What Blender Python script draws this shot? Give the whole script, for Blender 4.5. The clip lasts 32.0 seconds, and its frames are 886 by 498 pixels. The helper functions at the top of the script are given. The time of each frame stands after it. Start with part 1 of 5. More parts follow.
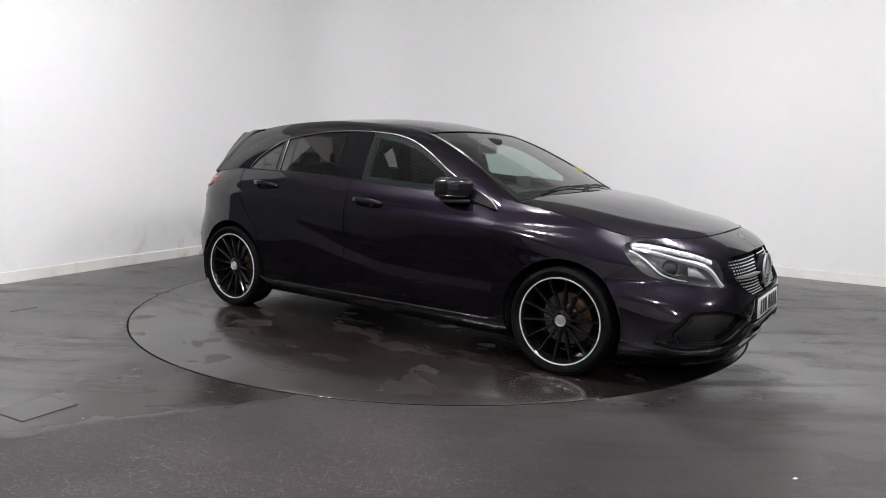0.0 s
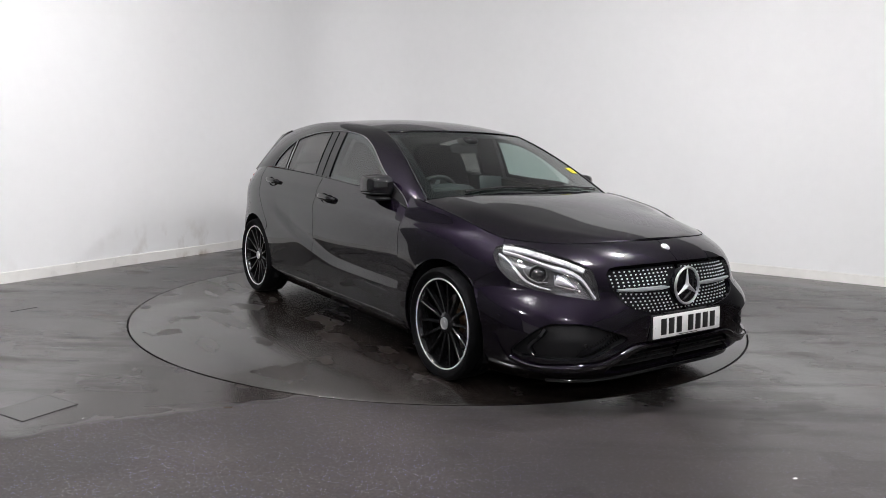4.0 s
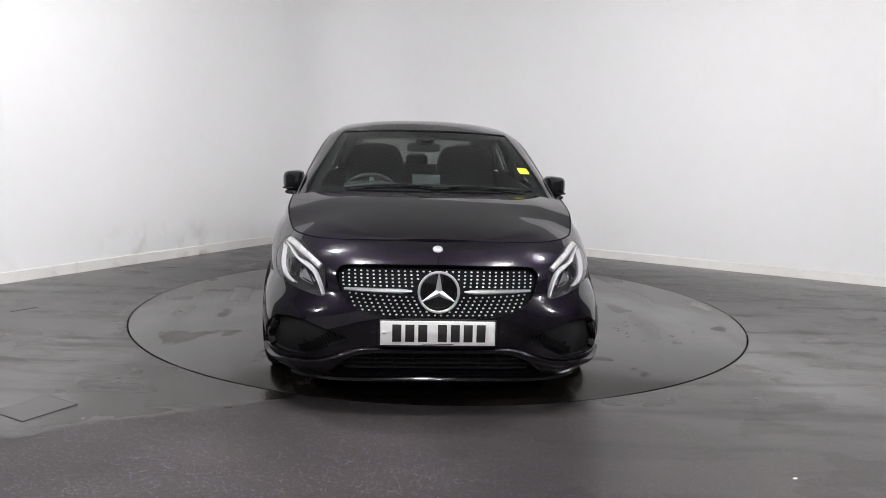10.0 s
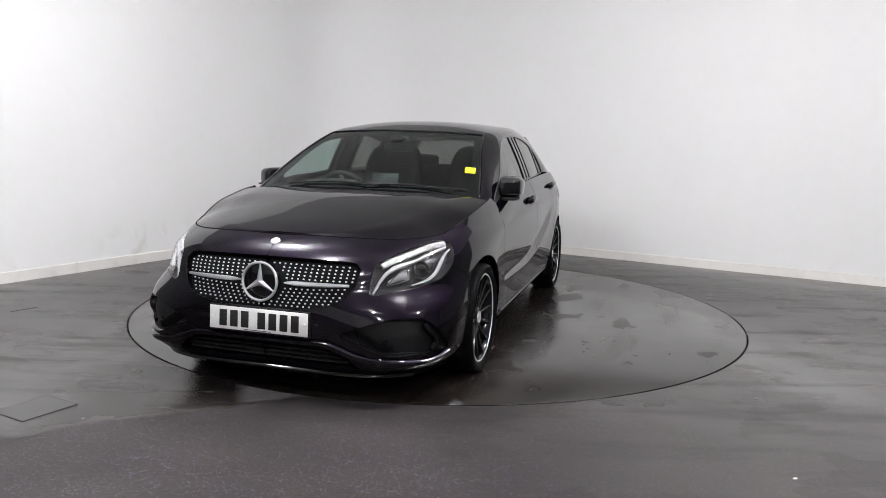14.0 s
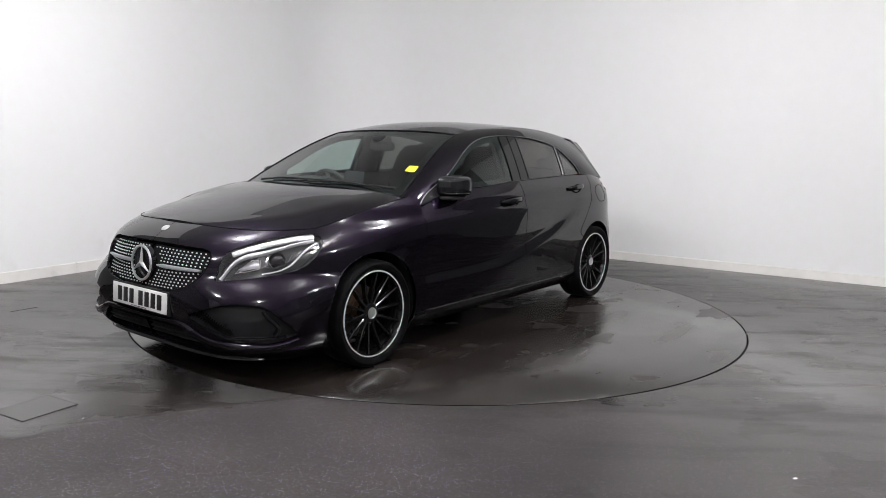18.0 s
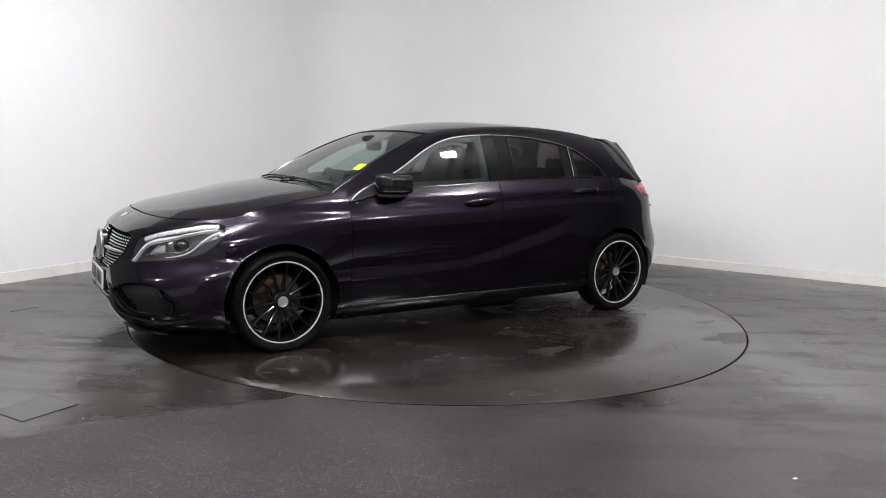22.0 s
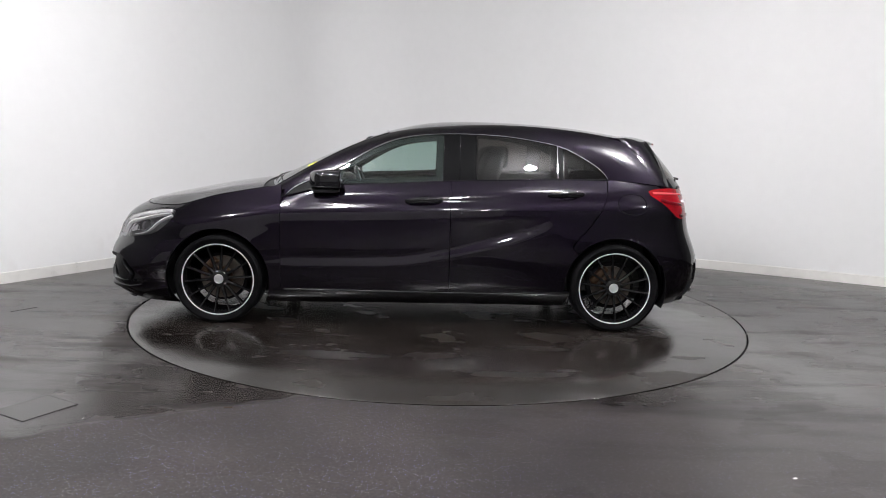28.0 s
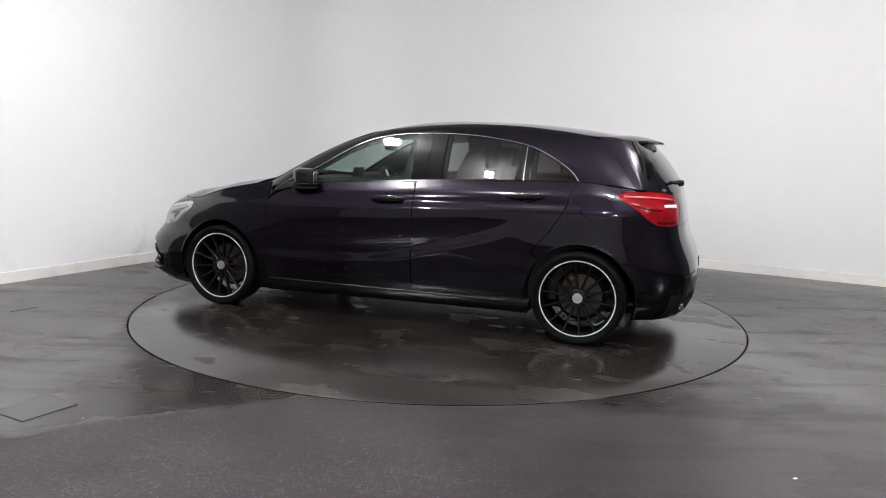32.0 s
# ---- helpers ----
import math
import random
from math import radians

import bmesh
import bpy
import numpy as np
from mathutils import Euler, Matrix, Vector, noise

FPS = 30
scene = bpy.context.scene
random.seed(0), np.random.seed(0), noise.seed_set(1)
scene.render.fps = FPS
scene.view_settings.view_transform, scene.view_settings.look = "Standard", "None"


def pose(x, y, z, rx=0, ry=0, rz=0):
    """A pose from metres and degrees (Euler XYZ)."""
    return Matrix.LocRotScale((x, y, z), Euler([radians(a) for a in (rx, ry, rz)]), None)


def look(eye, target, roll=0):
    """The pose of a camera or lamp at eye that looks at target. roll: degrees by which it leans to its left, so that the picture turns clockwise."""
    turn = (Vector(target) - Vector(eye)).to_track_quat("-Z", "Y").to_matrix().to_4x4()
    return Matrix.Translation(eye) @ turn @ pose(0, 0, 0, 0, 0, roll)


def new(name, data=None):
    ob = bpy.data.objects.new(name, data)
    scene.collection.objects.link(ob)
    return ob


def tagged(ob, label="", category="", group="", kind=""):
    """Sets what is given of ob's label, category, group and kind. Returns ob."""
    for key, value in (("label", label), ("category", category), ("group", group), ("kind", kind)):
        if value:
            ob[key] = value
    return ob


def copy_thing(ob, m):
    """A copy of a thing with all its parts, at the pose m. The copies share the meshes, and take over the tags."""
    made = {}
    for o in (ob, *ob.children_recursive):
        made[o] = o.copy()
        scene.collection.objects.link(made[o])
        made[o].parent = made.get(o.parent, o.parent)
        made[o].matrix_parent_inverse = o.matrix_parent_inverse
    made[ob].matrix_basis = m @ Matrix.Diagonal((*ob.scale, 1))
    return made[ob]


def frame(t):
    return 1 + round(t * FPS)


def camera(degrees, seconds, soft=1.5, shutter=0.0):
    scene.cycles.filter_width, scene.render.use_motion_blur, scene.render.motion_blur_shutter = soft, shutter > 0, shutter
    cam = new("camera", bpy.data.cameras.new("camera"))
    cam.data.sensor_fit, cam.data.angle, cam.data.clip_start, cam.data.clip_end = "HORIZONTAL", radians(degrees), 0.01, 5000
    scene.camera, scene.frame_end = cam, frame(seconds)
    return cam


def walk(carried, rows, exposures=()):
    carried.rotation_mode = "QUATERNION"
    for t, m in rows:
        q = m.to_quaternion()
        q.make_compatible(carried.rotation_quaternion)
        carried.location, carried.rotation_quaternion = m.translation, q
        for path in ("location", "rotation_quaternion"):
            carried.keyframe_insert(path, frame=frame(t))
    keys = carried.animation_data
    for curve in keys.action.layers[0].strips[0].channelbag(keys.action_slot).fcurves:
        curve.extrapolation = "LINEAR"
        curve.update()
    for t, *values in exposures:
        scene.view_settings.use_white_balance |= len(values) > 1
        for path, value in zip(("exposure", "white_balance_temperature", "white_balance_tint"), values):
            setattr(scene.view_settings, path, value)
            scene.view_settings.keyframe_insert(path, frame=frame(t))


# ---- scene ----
# the camera stands still before the turntable; the turntable's centre is the origin
CAM_AT = (0.0, -5.669, 1.24)
cam = camera(61.8, 32.0, soft=0.82, shutter=0.0)
_p, _y = radians(7.975), radians(0.217)
CAM_AIM = (CAM_AT[0] + math.sin(_y) * math.cos(_p), CAM_AT[1] + math.cos(_y) * math.cos(_p), CAM_AT[2] - math.sin(_p))
walk(cam, [(0.0, look(CAM_AT, CAM_AIM, 1.52)), (32.0, look(CAM_AT, CAM_AIM, 1.52))])

# ---- light ----
world = bpy.data.worlds.new("world")
scene.world = world
world.use_nodes = True
world.node_tree.nodes["Background"].inputs[0].default_value = (0.5, 0.5, 0.52, 1)
world.node_tree.nodes["Background"].inputs[1].default_value = 0.02
scene.view_settings.exposure = 0.0
LAMP_POWER = 508.0


# ---- materials ----
def mat(name, color, rough=0.5, metal=0.0, var=0.0, scale=8.0, bump=0.0, bscale=60.0, coat=0.0, rvar=0.0, spec=0.5, aniso=None):
    """A principled material with colour and roughness varied at two scales, and fine relief."""
    m = bpy.data.materials.new(name)
    m.use_nodes = True
    nt = m.node_tree
    n, l = nt.nodes, nt.links
    b = n["Principled BSDF"]
    b.inputs["Base Color"].default_value = (*color, 1)
    b.inputs["Roughness"].default_value = rough
    b.inputs["Metallic"].default_value = metal
    b.inputs["Specular IOR Level"].default_value = spec
    b.inputs["Coat Weight"].default_value = coat
    b.inputs["Coat Roughness"].default_value = 0.02
    tc = n.new("ShaderNodeTexCoord")
    if var or rvar:
        a, c = n.new("ShaderNodeTexNoise"), n.new("ShaderNodeTexNoise")
        a.inputs["Scale"].default_value, c.inputs["Scale"].default_value = scale, scale * 9
        a.inputs["Detail"].default_value = c.inputs["Detail"].default_value = 5
        l.new(tc.outputs["Object"], a.inputs["Vector"])
        l.new(tc.outputs["Object"], c.inputs["Vector"])
        mx = n.new("ShaderNodeMath")
        mx.operation = "MULTIPLY_ADD"
        mx.inputs[1].default_value = 0.6
        sc = n.new("ShaderNodeMath")
        sc.operation = "MULTIPLY"
        sc.inputs[1].default_value = 0.4
        l.new(c.outputs["Fac"], sc.inputs[0])
        l.new(a.outputs["Fac"], mx.inputs[0])
        l.new(sc.outputs[0], mx.inputs[2])
        if var:
            r = n.new("ShaderNodeMapRange")
            r.inputs["From Min"].default_value, r.inputs["From Max"].default_value = 0.3, 0.7
            r.inputs["To Min"].default_value, r.inputs["To Max"].default_value = 1 - var, 1 + var
            l.new(mx.outputs[0], r.inputs["Value"])
            v = n.new("ShaderNodeVectorMath")
            v.operation = "SCALE"
            v.inputs[0].default_value = color
            l.new(r.outputs[0], v.inputs["Scale"])
            l.new(v.outputs[0], b.inputs["Base Color"])
        if rvar:
            r = n.new("ShaderNodeMapRange")
            r.inputs["From Min"].default_value, r.inputs["From Max"].default_value = 0.3, 0.7
            r.inputs["To Min"].default_value, r.inputs["To Max"].default_value = max(0, rough - rvar), rough + rvar
            l.new(mx.outputs[0], r.inputs["Value"])
            l.new(r.outputs[0], b.inputs["Roughness"])
    if bump:
        t = n.new("ShaderNodeTexNoise")
        t.inputs["Scale"].default_value, t.inputs["Detail"].default_value = bscale, 4
        l.new(tc.outputs["Object"], t.inputs["Vector"])
        bp = n.new("ShaderNodeBump")
        bp.inputs["Strength"].default_value, bp.inputs["Distance"].default_value = bump, 0.002
        l.new(t.outputs["Fac"], bp.inputs["Height"])
        l.new(bp.outputs[0], b.inputs["Normal"])
    return m


def glass(name, tint, rough=0.0):
    """Thin tinted pane: a mirror that grows towards grazing view, over a tinted see-through."""
    m = bpy.data.materials.new(name)
    m.use_nodes = True
    n, l = m.node_tree.nodes, m.node_tree.links
    n.remove(n["Principled BSDF"])
    tr, gl, lw, pw, ma, mx = (n.new(k) for k in ("ShaderNodeBsdfTransparent", "ShaderNodeBsdfGlossy", "ShaderNodeLayerWeight", "ShaderNodeMath", "ShaderNodeMath", "ShaderNodeMixShader"))
    tr.inputs[0].default_value = (*tint, 1)
    gl.inputs["Roughness"].default_value = rough
    lw.inputs["Blend"].default_value = 0.5
    pw.operation, ma.operation = "POWER", "MULTIPLY_ADD"
    pw.inputs[1].default_value = 4.2
    ma.inputs[1].default_value, ma.inputs[2].default_value = 0.92, 0.075
    l.new(lw.outputs["Facing"], pw.inputs[0])
    l.new(pw.outputs[0], ma.inputs[0])
    l.new(ma.outputs[0], mx.inputs[0])
    l.new(tr.outputs[0], mx.inputs[1])
    l.new(gl.outputs[0], mx.inputs[2])
    l.new(mx.outputs[0], n["Material Output"].inputs[0])
    return m


def glow(name, color, strength):
    m = bpy.data.materials.new(name)
    m.use_nodes = True
    n, l = m.node_tree.nodes, m.node_tree.links
    n.remove(n["Principled BSDF"])
    e = n.new("ShaderNodeEmission")
    e.inputs[0].default_value, e.inputs[1].default_value = (*color, 1), strength
    l.new(e.outputs[0], n["Material Output"].inputs[0])
    return m


def paint_metal(name, base, flake):
    """Dark pearl car paint: fine flakes under a clear coat."""
    m = mat(name, base, 0.48, 1.0, coat=1.0, spec=0.1)
    m.node_tree.nodes["Principled BSDF"].inputs["Specular Tint"].default_value = (0.2, 0.1, 0.3, 1)
    n, l = m.node_tree.nodes, m.node_tree.links
    b = n["Principled BSDF"]
    tc = n.new("ShaderNodeTexCoord")
    v = n.new("ShaderNodeTexVoronoi")
    v.inputs["Scale"].default_value = 900
    l.new(tc.outputs["Object"], v.inputs["Vector"])
    r = n.new("ShaderNodeMapRange")
    r.inputs["From Min"].default_value, r.inputs["From Max"].default_value = 0.55, 1.0
    l.new(v.outputs["Color"], r.inputs["Value"])
    mx = n.new("ShaderNodeMix")
    mx.data_type = "RGBA"
    mx.inputs["A"].default_value, mx.inputs["B"].default_value = (*base, 1), (*flake, 1)
    l.new(r.outputs[0], mx.inputs["Factor"])
    l.new(mx.outputs["Result"], b.inputs["Base Color"])
    b.inputs["Metallic"].default_value = 1.0
    return m


PAINT = paint_metal("plum_black_pearl_paint", (0.0030, 0.0021, 0.0042), (0.0225, 0.0138, 0.0345))
BLACK_GLOSS = mat("gloss_black_plastic", (0.005, 0.005, 0.006), 0.05, rvar=0.03)
BLACK_PLASTIC = mat("grained_black_plastic", (0.011, 0.011, 0.012), 0.55, var=0.25, bump=0.4, bscale=700, spec=0.2)
RUBBER = mat("tyre_rubber", (0.0042, 0.0042, 0.0046), 0.55, var=0.3, scale=12, bump=0.25, bscale=300, rvar=0.12, spec=0.03)
CHROME = mat("chrome", (0.78, 0.78, 0.80), 0.08, 1.0, rvar=0.04)
STUD = mat("bright_stud_metal", (0.74, 0.74, 0.75), 0.4, 0.5)
PILLAR_BLACK = mat("gloss_black_pillar_film", (0.003, 0.003, 0.0035), 0.03, spec=0.35)
TRIM_BRIGHT = mat("brushed_window_trim", (0.38, 0.38, 0.39), 0.3, 1.0, rvar=0.05)
SATIN = mat("satin_silver", (0.72, 0.72, 0.74), 0.36, 1.0, rvar=0.05)
RIM_BLACK = mat("gloss_black_alloy", (0.005, 0.005, 0.0055), 0.10, rvar=0.04, spec=0.4)
RIM_CUT = mat("machined_alloy", (0.88, 0.88, 0.89), 0.32, 0.55, rvar=0.06)
STEEL = mat("brake_steel", (0.13, 0.115, 0.10), 0.42, 1.0, var=0.3, scale=20, rvar=0.1)
BRONZE = mat("rusty_brake_iron", (0.075, 0.042, 0.022), 0.6, 0.5, var=0.4, scale=25)
LINER = mat("wheel_well_felt", (0.008, 0.008, 0.009), 0.95, var=0.3, spec=0.08)
TRIM_CLOTH = mat("dark_seat_cloth", (0.026, 0.026, 0.027), 0.85, var=0.25, bump=0.1, bscale=120)
HEADLINER = mat("dark_headliner", (0.05, 0.05, 0.052), 0.95, var=0.2)
DASH = mat("soft_dash_plastic", (0.030, 0.030, 0.031), 0.6, var=0.2, bump=0.1, bscale=120)
GLASS_FRONT = glass("green_tinted_glass", (0.62, 0.74, 0.70))
GLASS_SCREEN = glass("windscreen_glass", (0.66, 0.76, 0.73))
GLASS_REAR = glass("privacy_glass", (0.27, 0.26, 0.25))
GLASS_LAMP = glass("clear_lamp_lens", (0.95, 0.95, 0.96))
RED_LENS = mat("red_lamp_lens", (0.185, 0.0022, 0.006), 0.04, var=0.45, scale=14, spec=0.35)
RED_DEEP = mat("deep_red_lens", (0.10, 0.001, 0.004), 0.04, spec=0.35)
WHITE_LENS = mat("frosted_white_lens", (0.75, 0.75, 0.76), 0.15, coat=1.0)
PLATE_WHITE = mat("reflective_plate_white", (0.78, 0.78, 0.77), 0.4, var=0.04)
PLATE_BLACK = mat("plate_black", (0.012, 0.012, 0.012), 0.4)
YELLOW = mat("yellow_sticker", (0.80, 0.75, 0.03), 0.5, var=0.05)
LED_WHITE = mat("light_guide_white", (0.66, 0.66, 0.68), 0.2, coat=0.5)
SMOKED = mat("smoked_lamp_grey", (0.045, 0.045, 0.048), 0.3, coat=0.5)
WALL = mat("white_wall_paint", (0.86, 0.86, 0.862), 0.55, var=0.02, scale=1.2, bump=0.08, bscale=90, rvar=0.08)


def scuffed(m, dirt, height):
    """Grubby splashes on the lowest part of a painted wall, along part of its length."""
    n, l = m.node_tree.nodes, m.node_tree.links
    b = n["Principled BSDF"]
    tc, xyz = n.new("ShaderNodeTexCoord"), n.new("ShaderNodeSeparateXYZ")
    l.new(tc.outputs["Object"], xyz.inputs[0])
    mp, t, big = n.new("ShaderNodeMapping"), n.new("ShaderNodeTexNoise"), n.new("ShaderNodeTexNoise")
    mp.inputs["Scale"].default_value = (1.0, 1.0, 0.55)
    t.inputs["Scale"].default_value, t.inputs["Detail"].default_value = 5.0, 7
    big.inputs["Scale"].default_value, big.inputs["Detail"].default_value = 0.9, 2
    l.new(tc.outputs["Object"], mp.inputs["Vector"])
    l.new(mp.outputs[0], t.inputs["Vector"])
    l.new(tc.outputs["Object"], big.inputs["Vector"])

    def band(src, lo, hi, a, z):
        r = n.new("ShaderNodeMapRange")
        for k, v in zip(("From Min", "From Max", "To Min", "To Max"), (lo, hi, a, z)):
            r.inputs[k].default_value = v
        l.new(src, r.inputs["Value"])
        return r.outputs[0]

    fac = None
    for src in (band(xyz.outputs[2], 0.0, height, 1.0, 0.0), band(t.outputs["Fac"], 0.50, 0.68, 0.0, 1.0), band(big.outputs["Fac"], 0.42, 0.58, 0.0, 1.0), band(xyz.outputs[0], -1.6, -0.6, 1.0, 0.12)):
        if fac is None:
            fac = src
        else:
            k = n.new("ShaderNodeMath")
            k.operation = "MULTIPLY"
            l.new(fac, k.inputs[0])
            l.new(src, k.inputs[1])
            fac = k.outputs[0]
    mx = n.new("ShaderNodeMix")
    mx.data_type = "RGBA"
    old = b.inputs["Base Color"].links[0].from_socket
    l.new(old, mx.inputs["A"])
    mx.inputs["B"].default_value = (*dirt, 1)
    l.new(fac, mx.inputs["Factor"])
    l.new(mx.outputs["Result"], b.inputs["Base Color"])


scuffed(WALL, (0.46, 0.41, 0.36), 0.42)
CEILING = mat("pale_grey_ceiling_paint", (0.80, 0.80, 0.80), 0.8, var=0.02, scale=1.5)
# for added walls out of view; this dark tone keeps the flanks' reflections dark
BACK = mat("unseen_dark_back_wall", (0.12, 0.12, 0.123), 0.8, var=0.1, scale=1.5)
# for the added wall behind the camera; paler, to lift the doors' reflections
BACK_PALE = mat("unseen_pale_back_wall", (0.56, 0.555, 0.55), 0.8, var=0.15, scale=0.8)
SKIRTING = mat("white_gloss_skirting", (0.84, 0.825, 0.80), 0.35, var=0.09, scale=0.8, rvar=0.1)
scuffed(SKIRTING, (0.30, 0.22, 0.15), 0.07)
LAMP_GLOW = glow("led_diffuser", (1.0, 0.985, 1.0), LAMP_POWER)
LAMP_BODY = mat("white_lamp_housing", (0.6, 0.6, 0.6), 0.4)


ZONE_TONE = 0.06  # the dry sheet nearest the camera is a little paler


def floor_mat(name, color, disc):
    """Dark vinyl with quartz glitter, half-dried wet film and scuffs."""
    m = mat(name, color, 0.3)
    n, l = m.node_tree.nodes, m.node_tree.links
    b = n["Principled BSDF"]
    tc = n.new("ShaderNodeTexCoord")

    def tex(scale, detail, stretch=None, kind="ShaderNodeTexNoise"):
        t = n.new(kind)
        t.inputs["Scale"].default_value = scale
        if "Detail" in t.inputs:
            t.inputs["Detail"].default_value = detail
        if stretch:
            mp = n.new("ShaderNodeMapping")
            mp.inputs["Scale"].default_value = stretch[:3]
            mp.inputs["Rotation"].default_value = (0, 0, radians(stretch[3]))
            l.new(tc.outputs["Object"], mp.inputs["Vector"])
            l.new(mp.outputs[0], t.inputs["Vector"])
        else:
            l.new(tc.outputs["Object"], t.inputs["Vector"])
        return t

    def ramp(src, lo, hi, a, z):
        r = n.new("ShaderNodeMapRange")
        for k, v in zip(("From Min", "From Max", "To Min", "To Max"), (lo, hi, a, z)):
            r.inputs[k].default_value = v
        l.new(src, r.inputs["Value"])
        return r.outputs[0]

    def math2(op, a, c):
        k = n.new("ShaderNodeMath")
        k.operation = op
        for i, v in enumerate((a, c)):
            if isinstance(v, (int, float)):
                k.inputs[i].default_value = v
            else:
                l.new(v, k.inputs[i])
        return k.outputs[0]

    wet = ramp(tex(0.7 if not disc else 1.3, 6).outputs["Fac"], 0.40, 0.62, 0.0, 1.0)
    streak = ramp(tex(1.5, 8, (0.45, 3.2, 1, 8)).outputs["Fac"], 0.50, 0.66, 0.0, 1.0)
    grain = tex(260, 2).outputs["Fac"]
    # dried water marks with a sharp rim
    blot = ramp(tex(1.9, 7, (1.0, 1.5, 1, 25)).outputs["Fac"], *((0.585, 0.61) if disc else (0.575, 0.60)), 0.0, 1.0)
    patch = tex(2.2, 8).outputs["Fac"]
    fleck = tex(75, 5).outputs["Fac"]
    if disc:
        zone = 0.0
    else:
        xyz = n.new("ShaderNodeSeparateXYZ")
        l.new(tc.outputs["Object"], xyz.inputs[0])
        joint = math2("MULTIPLY", math2("MINIMUM", math2("ADD", xyz.outputs[0], 0.7), 0.0), 0.545)
        d = math2("SUBTRACT", math2("SUBTRACT", joint, 2.17), xyz.outputs[1])
        wide = math2("ADD", 0.05, math2("MULTIPLY", math2("MINIMUM", math2("MAXIMUM", xyz.outputs[0], 0.0), 1.6), 0.55))
        d = math2("ADD", math2("DIVIDE", math2("ADD", d, ramp(patch, 0.3, 0.7, -0.05, 0.05)), wide), 0.4)
        # towards +x the sheet is wetter, with less bare grit
        zone = math2("MULTIPLY", ramp(d, 0.0, 1.0, 0.0, 1.0), ramp(xyz.outputs[0], -0.3, 1.3, 1.0, 0.45))
    inv = math2("SUBTRACT", 1.0, zone)
    tone = math2("MULTIPLY", ramp(patch, 0.3, 0.7, 0.66, 1.34), ramp(grain, 0.3, 0.7, 0.70, 1.3))
    tone = math2("MULTIPLY", tone, math2("ADD", 1.0, math2("MULTIPLY", ramp(fleck, 0.35, 0.65, -0.55, 0.55), math2("ADD", 0.5, math2("MULTIPLY", zone, 0.5)))))
    tone = math2("MULTIPLY", tone, math2("ADD", 1.0, math2("MULTIPLY", zone, ZONE_TONE)))
    tone = math2("MULTIPLY", tone, ramp(wet, 0, 1, 1.1, 0.88))
    tone = math2("MULTIPLY", tone, ramp(math2("MULTIPLY", blot, inv), 0, 1, 1.0, 1.20 if disc else 1.10))
    tone = math2("MULTIPLY", tone, ramp(math2("MULTIPLY", streak, inv), 0, 1, 1.0, 0.66))
    v = n.new("ShaderNodeVectorMath")
    v.operation = "SCALE"
    v.inputs[0].default_value = color
    l.new(tone, v.inputs["Scale"])
    # glitter in the safety vinyl
    cell = tex(128, 0, None, "ShaderNodeTexVoronoi")
    pick = n.new("ShaderNodeSeparateColor")
    l.new(cell.outputs["Color"], pick.inputs[0])
    spark = math2("MULTIPLY", ramp(pick.outputs[0], 0.60, 0.98, 0, 1), ramp(cell.outputs["Distance"], 0.24, 0.36, 1, 0))
    spark = math2("MULTIPLY", spark, ramp(tex(1.1, 4).outputs["Fac"], 0.35, 0.65, 0.45, 1.0))
    spark = math2("MULTIPLY", spark, ramp(zone, 0, 1, 0.12, 1.0) if not disc else 0.0)
    tint = n.new("ShaderNodeMix")
    tint.data_type = "RGBA"
    tint.inputs["A"].default_value, tint.inputs["B"].default_value = (0.54, 0.52, 0.51, 1), (0.26, 0.23, 0.70, 1)
    l.new(pick.outputs[1], tint.inputs["Factor"])
    mx = n.new("ShaderNodeMix")
    mx.data_type = "RGBA"
    l.new(tint.outputs["Result"], mx.inputs["B"])
    l.new(v.outputs[0], mx.inputs["A"])
    l.new(spark, mx.inputs["Factor"])
    l.new(mx.outputs["Result"], b.inputs["Base Color"])
    smooth = math2("ADD", ramp(wet, 0, 1, *((0.235, 0.185) if disc else (0.23, 0.17))), ramp(patch, 0.3, 0.7, *((-0.03, 0.05) if disc else (-0.05, 0.08))))
    smooth = math2("ADD", smooth, math2("MULTIPLY", streak, 0.05 if disc else 0.13))
    smooth = math2("ADD", smooth, math2("MULTIPLY", blot, 0.12 if disc else 0.06))
    rough = math2("ADD", math2("MULTIPLY", smooth, inv), math2("MULTIPLY", zone, 0.58))
    l.new(rough, b.inputs["Roughness"])
    gloss = math2("ADD", 1.0 if disc else 0.85, math2("MULTIPLY", zone, -0.45))
    gloss = math2("MULTIPLY", gloss, ramp(blot, 0, 1, 1.0, 0.45 if disc else 0.85))
    l.new(gloss, b.inputs["Specular IOR Level"])
    b.inputs["IOR"].default_value = 1.58 if disc else 1.5
    bp = n.new("ShaderNodeBump")
    bp.inputs["Strength"].default_value, bp.inputs["Distance"].default_value = (0.22 if disc else 0.35, 0.001)
    l.new(math2("ADD", math2("MULTIPLY", grain, math2("ADD", 0.25, zone)), math2("MULTIPLY", fleck, math2("ADD", 0.15, zone))), bp.inputs["Height"])
    l.new(bp.outputs[0], b.inputs["Normal"])
    return m


FLOOR = floor_mat("speckled_dark_vinyl", (0.0252, 0.0207, 0.0195), False)
DISC = floor_mat("smooth_dark_vinyl", (0.0135, 0.0105, 0.0092), True)
GAP = mat("turntable_gap", (0.006, 0.006, 0.006), 0.9)


# ---- mesh helpers ----
def obj(name, bm, material, smooth=True):
    me = bpy.data.meshes.new(name)
    bm.to_mesh(me)
    bm.free()
    me.materials.append(material)
    if smooth:
        me.shade_smooth()
    return new(name, me)


